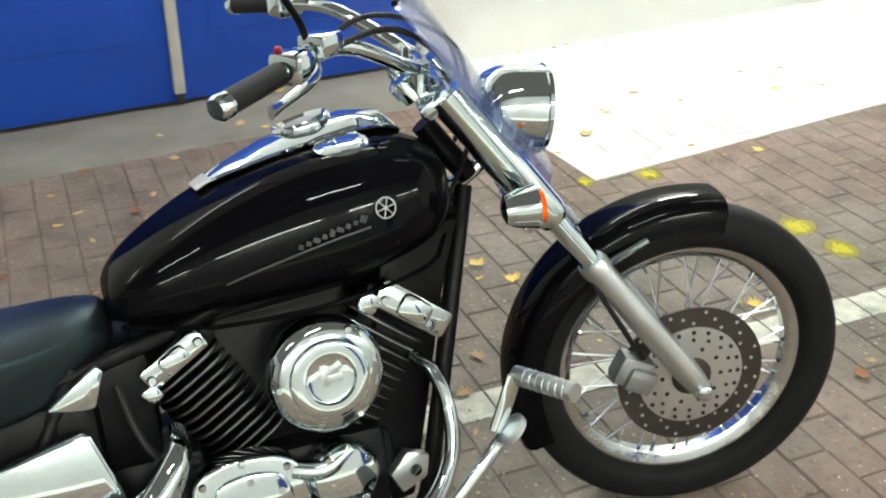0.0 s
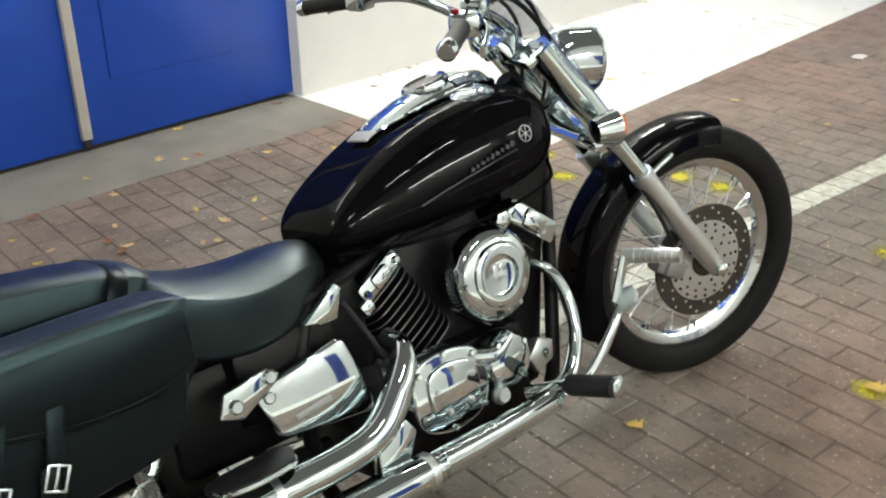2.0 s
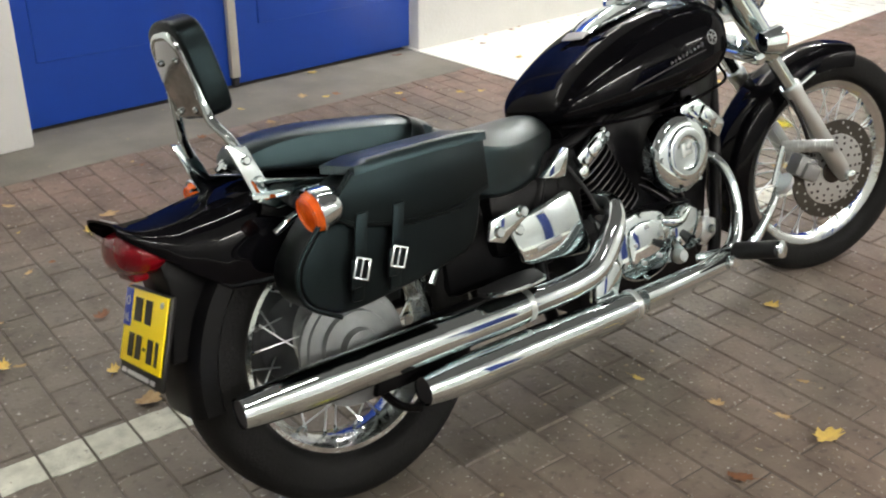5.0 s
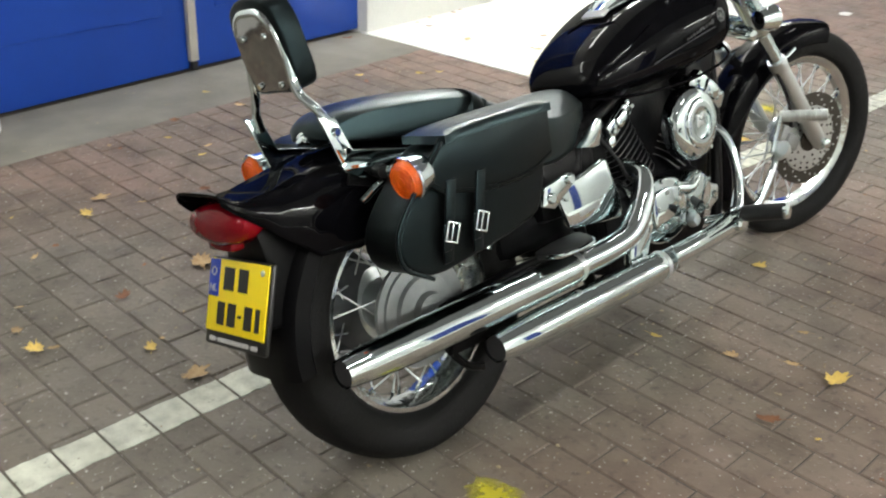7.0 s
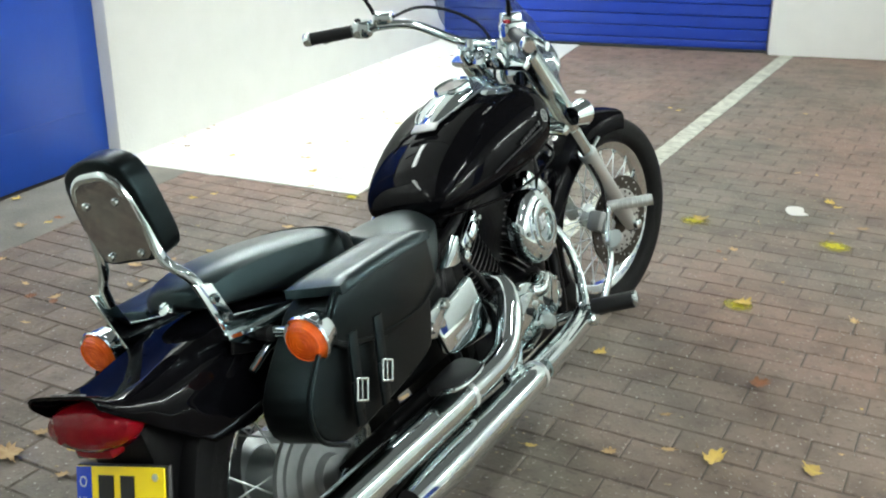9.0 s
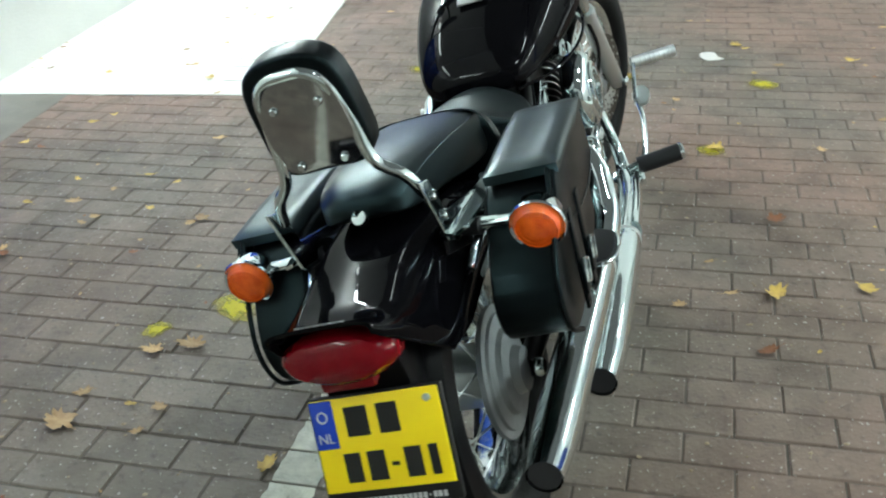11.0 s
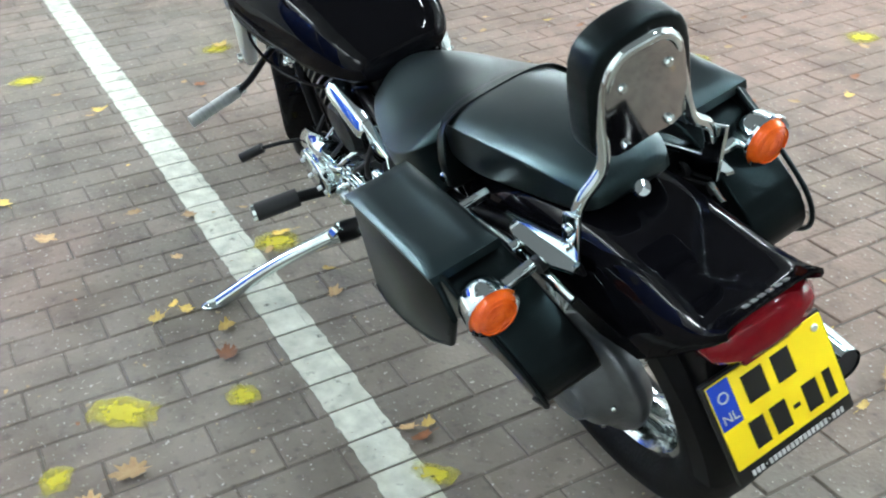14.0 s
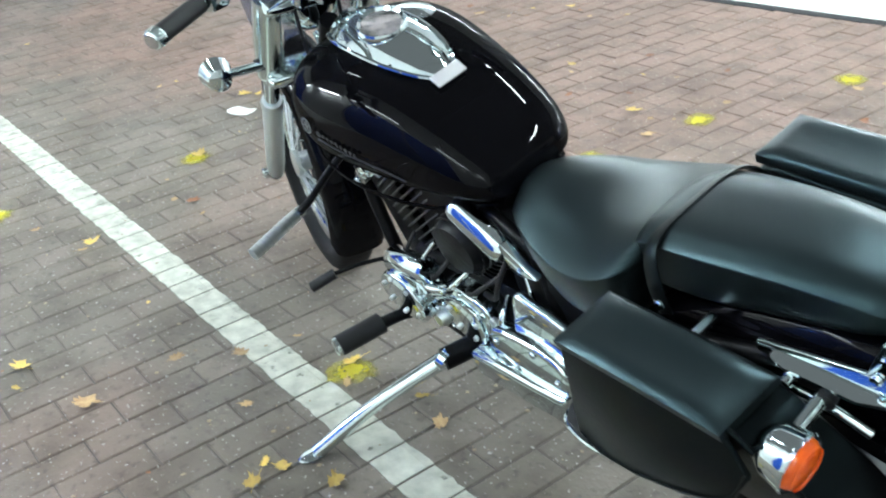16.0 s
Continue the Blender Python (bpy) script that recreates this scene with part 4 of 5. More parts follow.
def saddlebag(s):
    low = (lambda q: q) if s < 0 else (lambda q: shift(q, pose(0, 0.012, -0.015) @ Matrix(((1, 0, 0, 0), (0, 1, 0.20, -0.14), (0, 0, 1, 0), (0, 0, 0, 1)))))
    b = prism(BAG, s * 0.165, s * 0.272, 0.014, 3)
    bag = part("saddlebag", low(b), LEATHER, bike, "black leather saddlebag with two buckled straps" if s < 0 else "black leather saddlebag with a plain hanging flap")
    rings = []
    for u in (0.0, 0.03, 0.12, 0.3, 0.5, 0.7, 0.88, 0.97, 1.0):
        x, z = 0.200 - 0.300 * u, 0.703 + 0.004 * math.sin(math.pi * u) - 0.004 * u
        end = min(u, 1 - u)
        lift = 0.011 * min(1.0, end * 7) ** 0.5
        ring = []
        for k in range(16):
            v = k / 15
            edge = min(v, 1 - v)
            ring.append((x, s * (0.170 + 0.122 * v), z + 0.006 + lift * min(1.0, edge * 5) ** 0.5 - 0.008 * math.sin(math.pi * v) * math.sin(math.pi * u)))
        rings.append(ring + [(x, s * 0.292, z - 0.010), (x, s * 0.170, z - 0.010)])
    part("lid", low(loft(rings)), VINYL, bag, "", 60)
    if s < 0:
        hang, edge = low, [(0.198, 0.70), (-0.095, 0.70), (-0.165, 0.632), (-0.12, 0.60), (0.0, 0.575), (0.12, 0.575), (0.195, 0.60)]
    else:                                       # on the side of the lean the cover hangs free of the bag
        hang = lambda q: shift(q, pose(0, 0.012, -0.015) @ Matrix(((1, 0, 0, 0), (0, 1, -0.10, 0.070), (0, 0, 1, 0), (0, 0, 0, 1))))
        edge = [(0.198, 0.70), (-0.095, 0.70), (-0.135, 0.64), (-0.10, 0.57), (-0.02, 0.525), (0.08, 0.495), (0.16, 0.490), (0.196, 0.51)]
    part("flap", hang(prism(edge, s * 0.276, s * 0.287, 0.004)), LEATHER, bag)
    part("flap_seam", hang(tube([(x * 0.97 + 0.001, s * 0.2875, z + 0.010) for x, z in edge[2:]], 0.0016, 6, 3)), LEATHER, bag)
    part("piping", low(tube([(-0.095, s * 0.274, 0.70), (-0.165, s * 0.276, 0.632), (-0.232, s * 0.274, 0.555), (-0.232, s * 0.274, 0.49), (-0.168, s * 0.274, 0.447)], 0.0045, 8)), LEATHER, bag)
    for x in (-0.115, -0.035) if s < 0 else ():
        part("strap", hang(prism([(x + 0.030, 0.622), (x + 0.004, 0.622), (x - 0.034, 0.470), (x - 0.010, 0.470)], s * 0.284, s * 0.2905, 0.002)), LEATHER, bag)
        part("strap_end", hang(prism([(x + 0.002, 0.545), (x - 0.024, 0.545), (x - 0.036, 0.495), (x - 0.012, 0.495)], s * 0.289, s * 0.2955, 0.002)), LEATHER, bag)
        bk = [box(0.030, 0.005, 0.005, 0.002, at=(0, 0, 0.018)), box(0.030, 0.005, 0.005, 0.002, at=(0, 0, -0.018)), box(0.005, 0.005, 0.040, 0.002, at=(0.014, 0, 0)), box(0.005, 0.005, 0.040, 0.002, at=(-0.014, 0, 0)), box(0.004, 0.004, 0.034, 0.001, at=(0, 0.001, 0))]
        part("buckle", hang(shift(merge(*bk), pose(x - 0.008, s * 0.297, 0.527, 0, 24, 0))), CHROME, bag, "square chrome buckle")


saddlebag(-1)
saddlebag(1)
for s in (-1, 1):
    for x, z in ((-0.09, 0.65), (0.07, 0.645)):
        part("bag_post", tube([(x, s * 0.112, z), (x, s * 0.168, z)], 0.010, 12, 1), CHROME, bike)
    part("bag_rail", tube([(0.22, s * 0.15, 0.60), (0.10, s * 0.152, 0.62), (-0.12, s * 0.150, 0.63), (-0.20, s * 0.14, 0.60)], 0.008, 10), CHROME, bike)

# engine
def cylinder(base, top, name, fin=0.150):
    base, top = Vector(base), Vector(top)
    d = (top - base)
    ax = d.normalized()
    q = Vector((0, 0, 1)).rotation_difference(ax).to_matrix().to_4x4()
    core = shift(box(0.105, 0.125, d.length, 0.02), Matrix.Translation((base + top) / 2) @ q)
    c = part(name, core, FINBLACK, bike, "black finned engine cylinder")
    n = 11
    for i in range(n):
        p = base.lerp(top, (i + 0.5) / n)
        oval = [(fin / 2 * math.copysign(abs(math.cos(a)) ** 0.55, math.cos(a)), 0.095 * math.copysign(abs(math.sin(a)) ** 0.55, math.sin(a))) for a in (2 * math.pi * k / 24 for k in range(24))]
        part("fin", shift(loft([[(x, y, z) for x, y in oval] for z in (-0.0032, 0.0032)]), Matrix.Translation(p) @ q), FINBLACK, c, "", 30)
        part("fin_edge", shift(loft([[(x * 1.004, y * 1.004, z) for x, y in oval] for z in (-0.0012, 0.0012)]), Matrix.Translation(p) @ q), FINEDGE, c, "", 30)
    head = box(0.145, 0.185, 0.050, 0.014)
    part("cylinder_head", shift(head, Matrix.Translation(top + ax * 0.022) @ q), FINBLACK, c)
    for s in (-1, 1):
        cov = merge(box(0.115, 0.028, 0.042, 0.010), box(0.05, 0.036, 0.034, 0.010, at=(0.0, 0.004 * s, 0)), box(0.03, 0.03, 0.030, 0.008, at=(-0.06, 0, -0.02)))
        wide = 1.3 if name == "front_cylinder" and s < 0 else 1.0
        k = part("rocker_cover", shift(cov, Matrix.Translation(top + ax * 0.028 + Vector((0.015 if wide > 1 else 0, s * 0.105, 0))) @ q @ Matrix.Scale(wide, 4)), CHROME, c, "chrome rocker side cover")
        for dx in (-0.045, 0.045):
            part("cover_bolt", shift(bolt((dx, s * 0.014, 0), (0, s, 0), 0.008, 0.008), Matrix.Translation(top + ax * 0.028 + Vector((0, s * 0.105, 0))) @ q), CHROME, k)


cylinder((0.890, 0, 0.395), (1.018, 0, 0.560), "front_cylinder", 0.185)
cylinder((0.765, 0, 0.395), (0.665, 0, 0.560), "rear_cylinder")
case = part("crankcase", merge(box(0.44, 0.24, 0.20, 0.03, at=(0.76, 0, 0.295)), box(0.16, 0.22, 0.14, 0.03, at=(0.60, 0, 0.36)), box(0.12, 0.2, 0.12, 0.03, at=(0.94, 0, 0.32))), FINBLACK, bike, "black engine crankcase")
for s in (-1, 1):
    cov = prism(rounded([(0.635, 0.33), (0.645, 0.395), (0.72, 0.415), (0.80, 0.395), (0.825, 0.33), (0.80, 0.265), (0.72, 0.245), (0.65, 0.27)], 4), s * 0.115, s * 0.165, 0.012, 3)
    k = part("clutch_cover" if s < 0 else "generator_cover", cov, CHROME, bike, "polished chrome engine side cover")
    for x, z in ((0.648, 0.30), (0.655, 0.385), (0.72, 0.408), (0.79, 0.385), (0.80, 0.275), (0.72, 0.252)):
        part("cover_bolt", bolt((x, s * 0.163, z), (0, s, 0), 0.007, 0.008), CHROME, k)
    k = part("timing_cover", shift(lathe([(0, 0.062), (0.03, 0.062), (0.042, 0.052), (0.046, 0.03), (0.046, 0.0)], 28), aim((0.885, s * 0.125, 0.335), (0, s, 0))), CHROME, bike, "round chrome timing cover")
    for j in range(4):
        a = j * math.pi / 2 + 0.6
        part("cover_bolt", bolt((0.885 + 0.05 * math.cos(a), s * 0.164, 0.335 + 0.05 * math.sin(a)), (0, s, 0), 0.007, 0.008), CHROME, k)
    part("link_cover", tube([(0.80, s * 0.15, 0.37), (0.85, s * 0.158, 0.36), (0.90, s * 0.15, 0.38)], 0.018, 12), CHROME, bike)

part("intake_box", box(0.26, 0.14, 0.30, 0.03, at=(0.83, 0, 0.50)), FINBLACK, bike, "black intake box between the cylinders")
part("backbone", tube([(1.16, 0, 0.74), (0.95, 0, 0.655), (0.60, 0, 0.61)], 0.055, 14, 6, True, (1.3, 0.8)), FRAME, bike, "black frame backbone under the tank")
part("engine_guard", prism([(0.90, 0.215), (1.03, 0.225), (1.075, 0.40), (1.125, 0.60), (1.165, 0.72), (1.02, 0.70), (0.98, 0.50), (0.90, 0.30)], -0.08, 0.08, 0.01), FRAME, bike, "black plate before the engine")

# bolted lids, hoses and small fittings on both flanks of the engine
for s in (-1, 1):
    lid = prism(rounded([(0.668, 0.332), (0.675, 0.375), (0.72, 0.390), (0.778, 0.377), (0.795, 0.332), (0.778, 0.288), (0.72, 0.272), (0.678, 0.290)], 4), s * 0.160, s * 0.174, 0.005, 2)
    k = part("cover_lid", lid, CHROME, bike, "raised polished lid of the engine side cover")
    for j in range(5):
        a = 2 * math.pi * j / 5 + 0.4
        part("lid_bolt", bolt((0.732 + 0.048 * math.cos(a), s * 0.173, 0.332 + 0.045 * math.sin(a)), (0, s, 0), 0.006, 0.006), STEEL, k)
    part("filler_plug", shift(lathe([(0, 0.020), (0.012, 0.020), (0.018, 0.015), (0.022, 0.015), (0.022, 0.0)], 10), aim((0.845, s * 0.155, 0.272), (0, s, 0.1))), STEEL, bike)
    part("breather_hose", tube([(0.60, s * 0.125, 0.43), (0.585, s * 0.165, 0.41), (0.60, s * 0.172, 0.36), (0.635, s * 0.155, 0.325)], 0.0075, 10), CHROME, bike)
    part("wire_loom", tube([(0.56, s * 0.11, 0.56), (0.575, s * 0.15, 0.50), (0.60, s * 0.155, 0.45), (0.66, s * 0.14, 0.42)], 0.006, 8), GRIP, bike)
    part("clip", box(0.018, 0.014, 0.026, 0.004, at=(0.612, s * 0.168, 0.385), turn=(0, 20, 0)), STEEL, bike)
    part("engine_mount", prism([(0.995, 0.255), (1.045, 0.275), (1.05, 0.315), (1.01, 0.33), (0.975, 0.295)], s * 0.09, s * 0.118, 0.005), STEEL, bike)
    part("mount_bolt", bolt((1.02, s * 0.118, 0.295), (0, s, 0), 0.012, 0.010), CHROME, bike)
gear_case = prism(rounded([(0.865, 0.275), (0.880, 0.355), (0.945, 0.385), (1.005, 0.350), (1.015, 0.295), (0.965, 0.255)], 4), 0.115, 0.198, 0.016, 3)
gc = part("gear_case", gear_case, CHROME, bike, "polished chrome gear case on the engine")
for x, z in ((0.885, 0.290), (0.900, 0.350), (0.950, 0.368), (0.992, 0.338), (0.990, 0.290), (0.945, 0.272)):
    part("cover_bolt", bolt((x, 0.196, z), (0, 1, 0), 0.006, 0.007), STEEL, gc)
starter = shift(lathe([(-0.075, 0.0), (-0.075, 0.026), (-0.066, 0.031), (0.066, 0.031), (0.075, 0.024), (0.078, 0.0)], 24), aim((0.905, 0.158, 0.402), (1, 0, -0.15)))
part("starter_cover", starter, CHROME, bike, "chrome starter motor cover")

# air cleaner on the right
AC = aim((0.872, -0.130, 0.525), (0.0, -1, 0.0))
ac = part("air_cleaner", shift(lathe([(0.0, 0.080), (0.012, 0.094), (0.040, 0.097), (0.056, 0.092), (0.066, 0.078), (0.068, 0.066), (0.073, 0.064), (0.076, 0.058), (0.074, 0.042), (0.066, 0.040), (0.064, 0.034), (0.066, 0.0)], 48), AC), CHROME, bike, "round chrome air cleaner cover")
part("air_cleaner_emblem", shift(merge(box(0.012, 0.003, 0.034, 0.002, at=(0.0, 0.066, 0.004)), box(0.034, 0.003, 0.012, 0.002, at=(0.006, 0.066, -0.008)), box(0.012, 0.003, 0.02, 0.002, at=(0.016, 0.066, 0.012), turn=(0, 30, 0))), AC), STEEL, ac)
for j in range(3):
    a = j * 2.094 + 0.5
    part("cover_bolt", shift(bolt((0.082 * math.cos(a), 0.060, 0.082 * math.sin(a)), (0, 1, 0), 0.007), AC), CHROME, ac)

# exhausts on the right
up = part("upper_exhaust", merge(tube([(0.630, -0.125, 0.47), (0.625, -0.178, 0.455), (0.585, -0.205, 0.405), (0.52, -0.215, 0.345), (0.44, -0.218, 0.325), (0.30, -0.215, 0.320)], [0.020, 0.022, 0.030, 0.031, 0.031, 0.032], 20, 8, False)), CHROME, bike, "chrome rear-cylinder exhaust pipe")
part("muffler", tube([(0.30, -0.215, 0.320), (0.26, -0.214, 0.319), (0.05, -0.210, 0.319), (-0.20, -0.206, 0.319), (-0.30, -0.205, 0.320), (-0.365, -0.204, 0.320)], [0.033, 0.038, 0.040, 0.040, 0.036, 0.029], 24, 6, False), CHROME, up, "long chrome muffler")
part("muffler_mouth", tube([(-0.362, -0.204, 0.320), (-0.30, -0.205, 0.320)], 0.026, 20, 1), DARKGAP, up)
lo = part("lower_exhaust", tube([(1.050, -0.080, 0.490), (1.072, -0.120, 0.465), (1.082, -0.148, 0.410), (1.074, -0.166, 0.330), (1.020, -0.185, 0.255), (0.93, -0.200, 0.232), (0.80, -0.215, 0.228), (0.58, -0.225, 0.230)], [0.012, 0.0125, 0.013, 0.014, 0.018, 0.026, 0.030, 0.031], 20, 8, False), CHROME, bike, "chrome front-cylinder exhaust pipe")
part("muffler", tube([(0.60, -0.225, 0.230), (0.55, -0.226, 0.230), (0.36, -0.228, 0.232), (0.14, -0.230, 0.234), (0.06, -0.230, 0.235), (0.0, -0.230, 0.236)], [0.033, 0.038, 0.040, 0.040, 0.036, 0.030], 24, 6, False), CHROME, lo, "long chrome muffler")
part("muffler_mouth", tube([(0.003, -0.230, 0.236), (0.06, -0.230, 0.235)], 0.027, 20, 1), DARKGAP, lo)
for pts in (((0.30, -0.215, 0.32), (0.285, -0.215, 0.32)),):
    part("clamp_band", tube(pts, 0.0365, 20, 1), STEEL, up)
part("clamp_band", tube([(0.60, -0.225, 0.23), (0.585, -0.225, 0.23)], 0.0365, 20, 1), STEEL, lo)
part("heat_shield", tube([(0.95, -0.226, 0.236), (0.78, -0.241, 0.236), (0.62, -0.250, 0.238)], 0.024, 12, 5, True, (0.5, 1.0)), CHROME, lo)
part("exhaust_bracket", prism([(0.51, 0.30), (0.58, 0.34), (0.60, 0.31), (0.56, 0.235), (0.50, 0.235)], -0.212, -0.185, 0.006), CHROME, bike, "chrome exhaust joint cover")
part("exhaust_hanger", prism([(-0.08, 0.24), (0.12, 0.24), (0.16, 0.31), (-0.04, 0.33)], -0.185, -0.165, 0.006), FRAME, bike)

# right side covers and brackets
sc = part("side_cover", prism([(0.318, 0.480), (0.500, 0.521), (0.512, 0.512), (0.546, 0.405), (0.550, 0.374), (0.538, 0.364), (0.372, 0.382), (0.350, 0.394)], -0.150, -0.172, 0.008), CHROME, bike, "chrome angular side cover")
part("cover_badge", shift(box(0.075, 0.004, 0.012, 0.002), pose(0.425, -0.173, 0.418, 0, -8, 0)), CAST, sc)
part("cover_screw", bolt((0.345, -0.172, 0.468), (0, -1, 0), 0.012), CHROME, sc)
part("side_cover", prism([(0.318, 0.480), (0.500, 0.521), (0.512, 0.512), (0.546, 0.405), (0.550, 0.374), (0.538, 0.364), (0.372, 0.382), (0.350, 0.394)], 0.150, 0.172, 0.008), CHROME, bike, "chrome angular side cover")
for s in (-1, 1):
    k = part("frame_cover", prism([(0.455, 0.555), (0.535, 0.61), (0.545, 0.60), (0.525, 0.545), (0.50, 0.545)], s * 0.125, s * 0.145, 0.004), CHROME, bike)
    br = part("bag_bracket", prism([(0.245, 0.47), (0.26, 0.51), (0.345, 0.525), (0.365, 0.51), (0.355, 0.495), (0.285, 0.455)], s * 0.182, s * 0.192, 0.003), CHROME, bike, "chrome mounting bracket with two bolts")
    for p in ((0.275, s * 0.192, 0.483), (0.345, s * 0.192, 0.510)):
        part("bracket_bolt", bolt(p, (0, s, 0), 0.013, 0.008), CHROME, br)
    base = [(0.34, 0.185), (0.328, 0.250), (0.285, 0.268), (0.225, 0.270), (0.195, 0.255), (0.190, 0.200)]
    paddle = shift(prism(rounded(base, 4), -0.007, 0.007, 0.003), Matrix(((1, 0, 0, 0), (0, 0, s, 0), (0, 1, 0, 0.378), (0, 0, 0, 1))))
    pb = part("pillion_board", paddle, GRIP, bike, "small black pillion foot board with bright rim")
    part("board_rim", tube([(0.336, s * 0.215, 0.378), (0.328, s * 0.254, 0.378), (0.285, s * 0.272, 0.378), (0.225, s * 0.274, 0.378), (0.193, s * 0.258, 0.378), (0.188, s * 0.220, 0.378)], 0.0045, 8), CHROME, pb)

part("left_strip", tube([(0.555, 0.10, 0.575), (0.50, 0.135, 0.47), (0.44, 0.165, 0.36)], 0.014, 10, 5, True, (0.35, 1.0)), CHROME, bike, "chrome frame trim strip")
dc = part("drive_cover", prism(rounded([(0.40, 0.325), (0.39, 0.385), (0.47, 0.415), (0.60, 0.395), (0.625, 0.34), (0.58, 0.295), (0.46, 0.295)], 3), 0.150, 0.192, 0.012, 3), CHROME, bike, "polished chrome middle drive cover")
for x, z in ((0.42, 0.35), (0.47, 0.40), (0.59, 0.37), (0.56, 0.31)):
    part("cover_bolt", bolt((x, 0.190, z), (0, 1, 0), 0.008, 0.008), CHROME, dc)
part("drive_shaft_cover", prism([(0.398, 0.322), (0.425, 0.245), (0.520, 0.232), (0.690, 0.222), (0.705, 0.282), (0.620, 0.298), (0.500, 0.308)], 0.135, 0.208, 0.012, 3), CHROME, bike, "long polished chrome drive shaft cover")
for k in range(4):
    part("drive_rib", tube([(0.405 + 0.032 * k, 0.176, 0.318), (0.432 + 0.032 * k, 0.164, 0.385), (0.452 + 0.030 * k, 0.145, 0.452)], [0.015, 0.013, 0.010], 12, 4), CHROME, bike)
part("carburettor_cover", shift(loft([[(w * math.cos(a), y, h * math.sin(a)) for a in (2 * math.pi * k / 20 for k in range(20))] for y, w, h in ((0.06, 0.07, 0.07), (0.12, 0.075, 0.07), (0.145, 0.06, 0.055), (0.15, 0.03, 0.03))]), pose(0.715, 0, 0.515)), FINBLACK, bike, "black rounded carburettor cover")
for k in range(5):
    ridge = tube([(0.074 * math.cos(a), 0, 0.066 * math.sin(a)) for a in (2 * math.pi * j / 16 for j in range(17))], 0.0035, 6, 1, False)
    part("cover_ridge", shift(ridge, pose(0.715, 0.070 + 0.014 * k, 0.515)), (FINBLACK, CASTGREY)[k % 2], bike)
part("cover_plate", tube([(0.545, 0.132, 0.574), (0.560, 0.132, 0.583), (0.652, 0.132, 0.636), (0.667, 0.132, 0.645)], [0.021, 0.027, 0.027, 0.021], 18, 2), CHROME, bike, "bright chrome plate beside the rear cylinder")
for k in range(5):
    part("cable", tube([(0.62 + 0.07 * k, 0.12, 0.47), (0.66 + 0.07 * k, 0.165 + 0.01 * (k % 2), 0.44 - 0.01 * k), (0.72 + 0.06 * k, 0.15, 0.40)], 0.005, 8), (GRIP, CHROME)[k % 2], bike)

# frame tubes, swing arm
for s in (-1, 1):
    part("frame_tube", tube([(1.20, s * 0.03, 0.76), (1.14, s * 0.07, 0.58), (1.075, s * 0.10, 0.36), (1.03, s * 0.11, 0.22), (0.95, s * 0.115, 0.185), (0.55, s * 0.12, 0.185), (0.44, s * 0.13, 0.23), (0.43, s * 0.13, 0.45), (0.50, s * 0.10, 0.60)], 0.016, 12), FRAME, bike)
    part("seat_rail", tube([(1.10, s * 0.03, 0.76), (0.80, s * 0.06, 0.66), (0.55, s * 0.10, 0.60), (0.25, s * 0.12, 0.56), (-0.12, s * 0.118, 0.655)], 0.014, 12), FRAME, bike)
    part("swing_arm", tube([(0.46, s * 0.125, 0.31), (0.25, s * 0.128, 0.32), (-0.04, s * 0.118, 0.312)], [0.026, 0.024, 0.02], 14), FRAME, bike)
    part("guard_strut", prism([(0.03, 0.60), (-0.20, 0.655), (-0.21, 0.635), (-0.02, 0.575)], s * 0.113, s * 0.121, 0.003), FRAME, bike)
part("radiator_guard", prism([(1.06, 0.58), (1.16, 0.60), (1.13, 0.70), (1.05, 0.66)], -0.06, 0.06, 0.01), FRAME, bike)
part("under_tray", box(0.34, 0.20, 0.20, 0.03, at=(0.36, 0, 0.44)), FRAME, bike)
part("tool_box", box(0.20, 0.20, 0.22, 0.03, at=(0.52, 0, 0.505)), FRAME, bike, "black box behind the rear cylinder")
part("battery_box", box(0.22, 0.26, 0.16, 0.03, at=(0.42, 0, 0.48)), FRAME, bike)

# rear drum, final drive, brake rod
part("drum_plate", shift(lathe([(0.0, 0.122), (0.010, 0.122), (0.012, 0.108), (0.018, 0.106), (0.020, 0.080), (0.030, 0.076), (0.034, 0.045), (0.050, 0.040), (0.055, 0.0)], 44), aim((R_AXLE[0], -0.070, R_AXLE[2]), (0, -1, 0))), CASTGREY, rw, "grey cast brake drum plate")
part("brake_lever_arm", tube([(-0.04, -0.13, 0.235), (0.0, -0.135, 0.185), (0.05, -0.13, 0.16)], 0.009, 8), FRAME, bike)
part("axle_nut", bolt((-0.04, -0.135, 0.312), (0, -1, 0), 0.018, 0.016), CHROME, bike)
fd = part("final_drive", merge(shift(lathe([(0.0, 0.100), (0.025, 0.116), (0.040, 0.117), (0.050, 0.110), (0.056, 0.094), (0.064, 0.088), (0.082, 0.074), (0.094, 0.052), (0.106, 0.046), (0.110, 0.036), (0.111, 0.0)], 40), aim((-0.095, 0.060, 0.328), (-0.15, 1, 0))), tube([(-0.06, 0.115, 0.328), (0.12, 0.135, 0.33), (0.45, 0.135, 0.33)], [0.040, 0.033, 0.030], 18)), DRIVEGREY, bike, "grey cast shaft drive case")
for j in range(6):
    a = j * math.pi / 3
    part("case_bolt", bolt((-0.105 + 0.080 * math.cos(a), 0.128 + 0.012 * math.cos(a), 0.328 + 0.080 * math.sin(a)), (0, 1, 0), 0.007, 0.008), CHROME, fd)
for s in (-1, 1):
    sh = part("shock", tube([(0.14, s * 0.10, 0.40), (0.25, s * 0.10, 0.56)], 0.016, 12, 1), CHROME, bike)

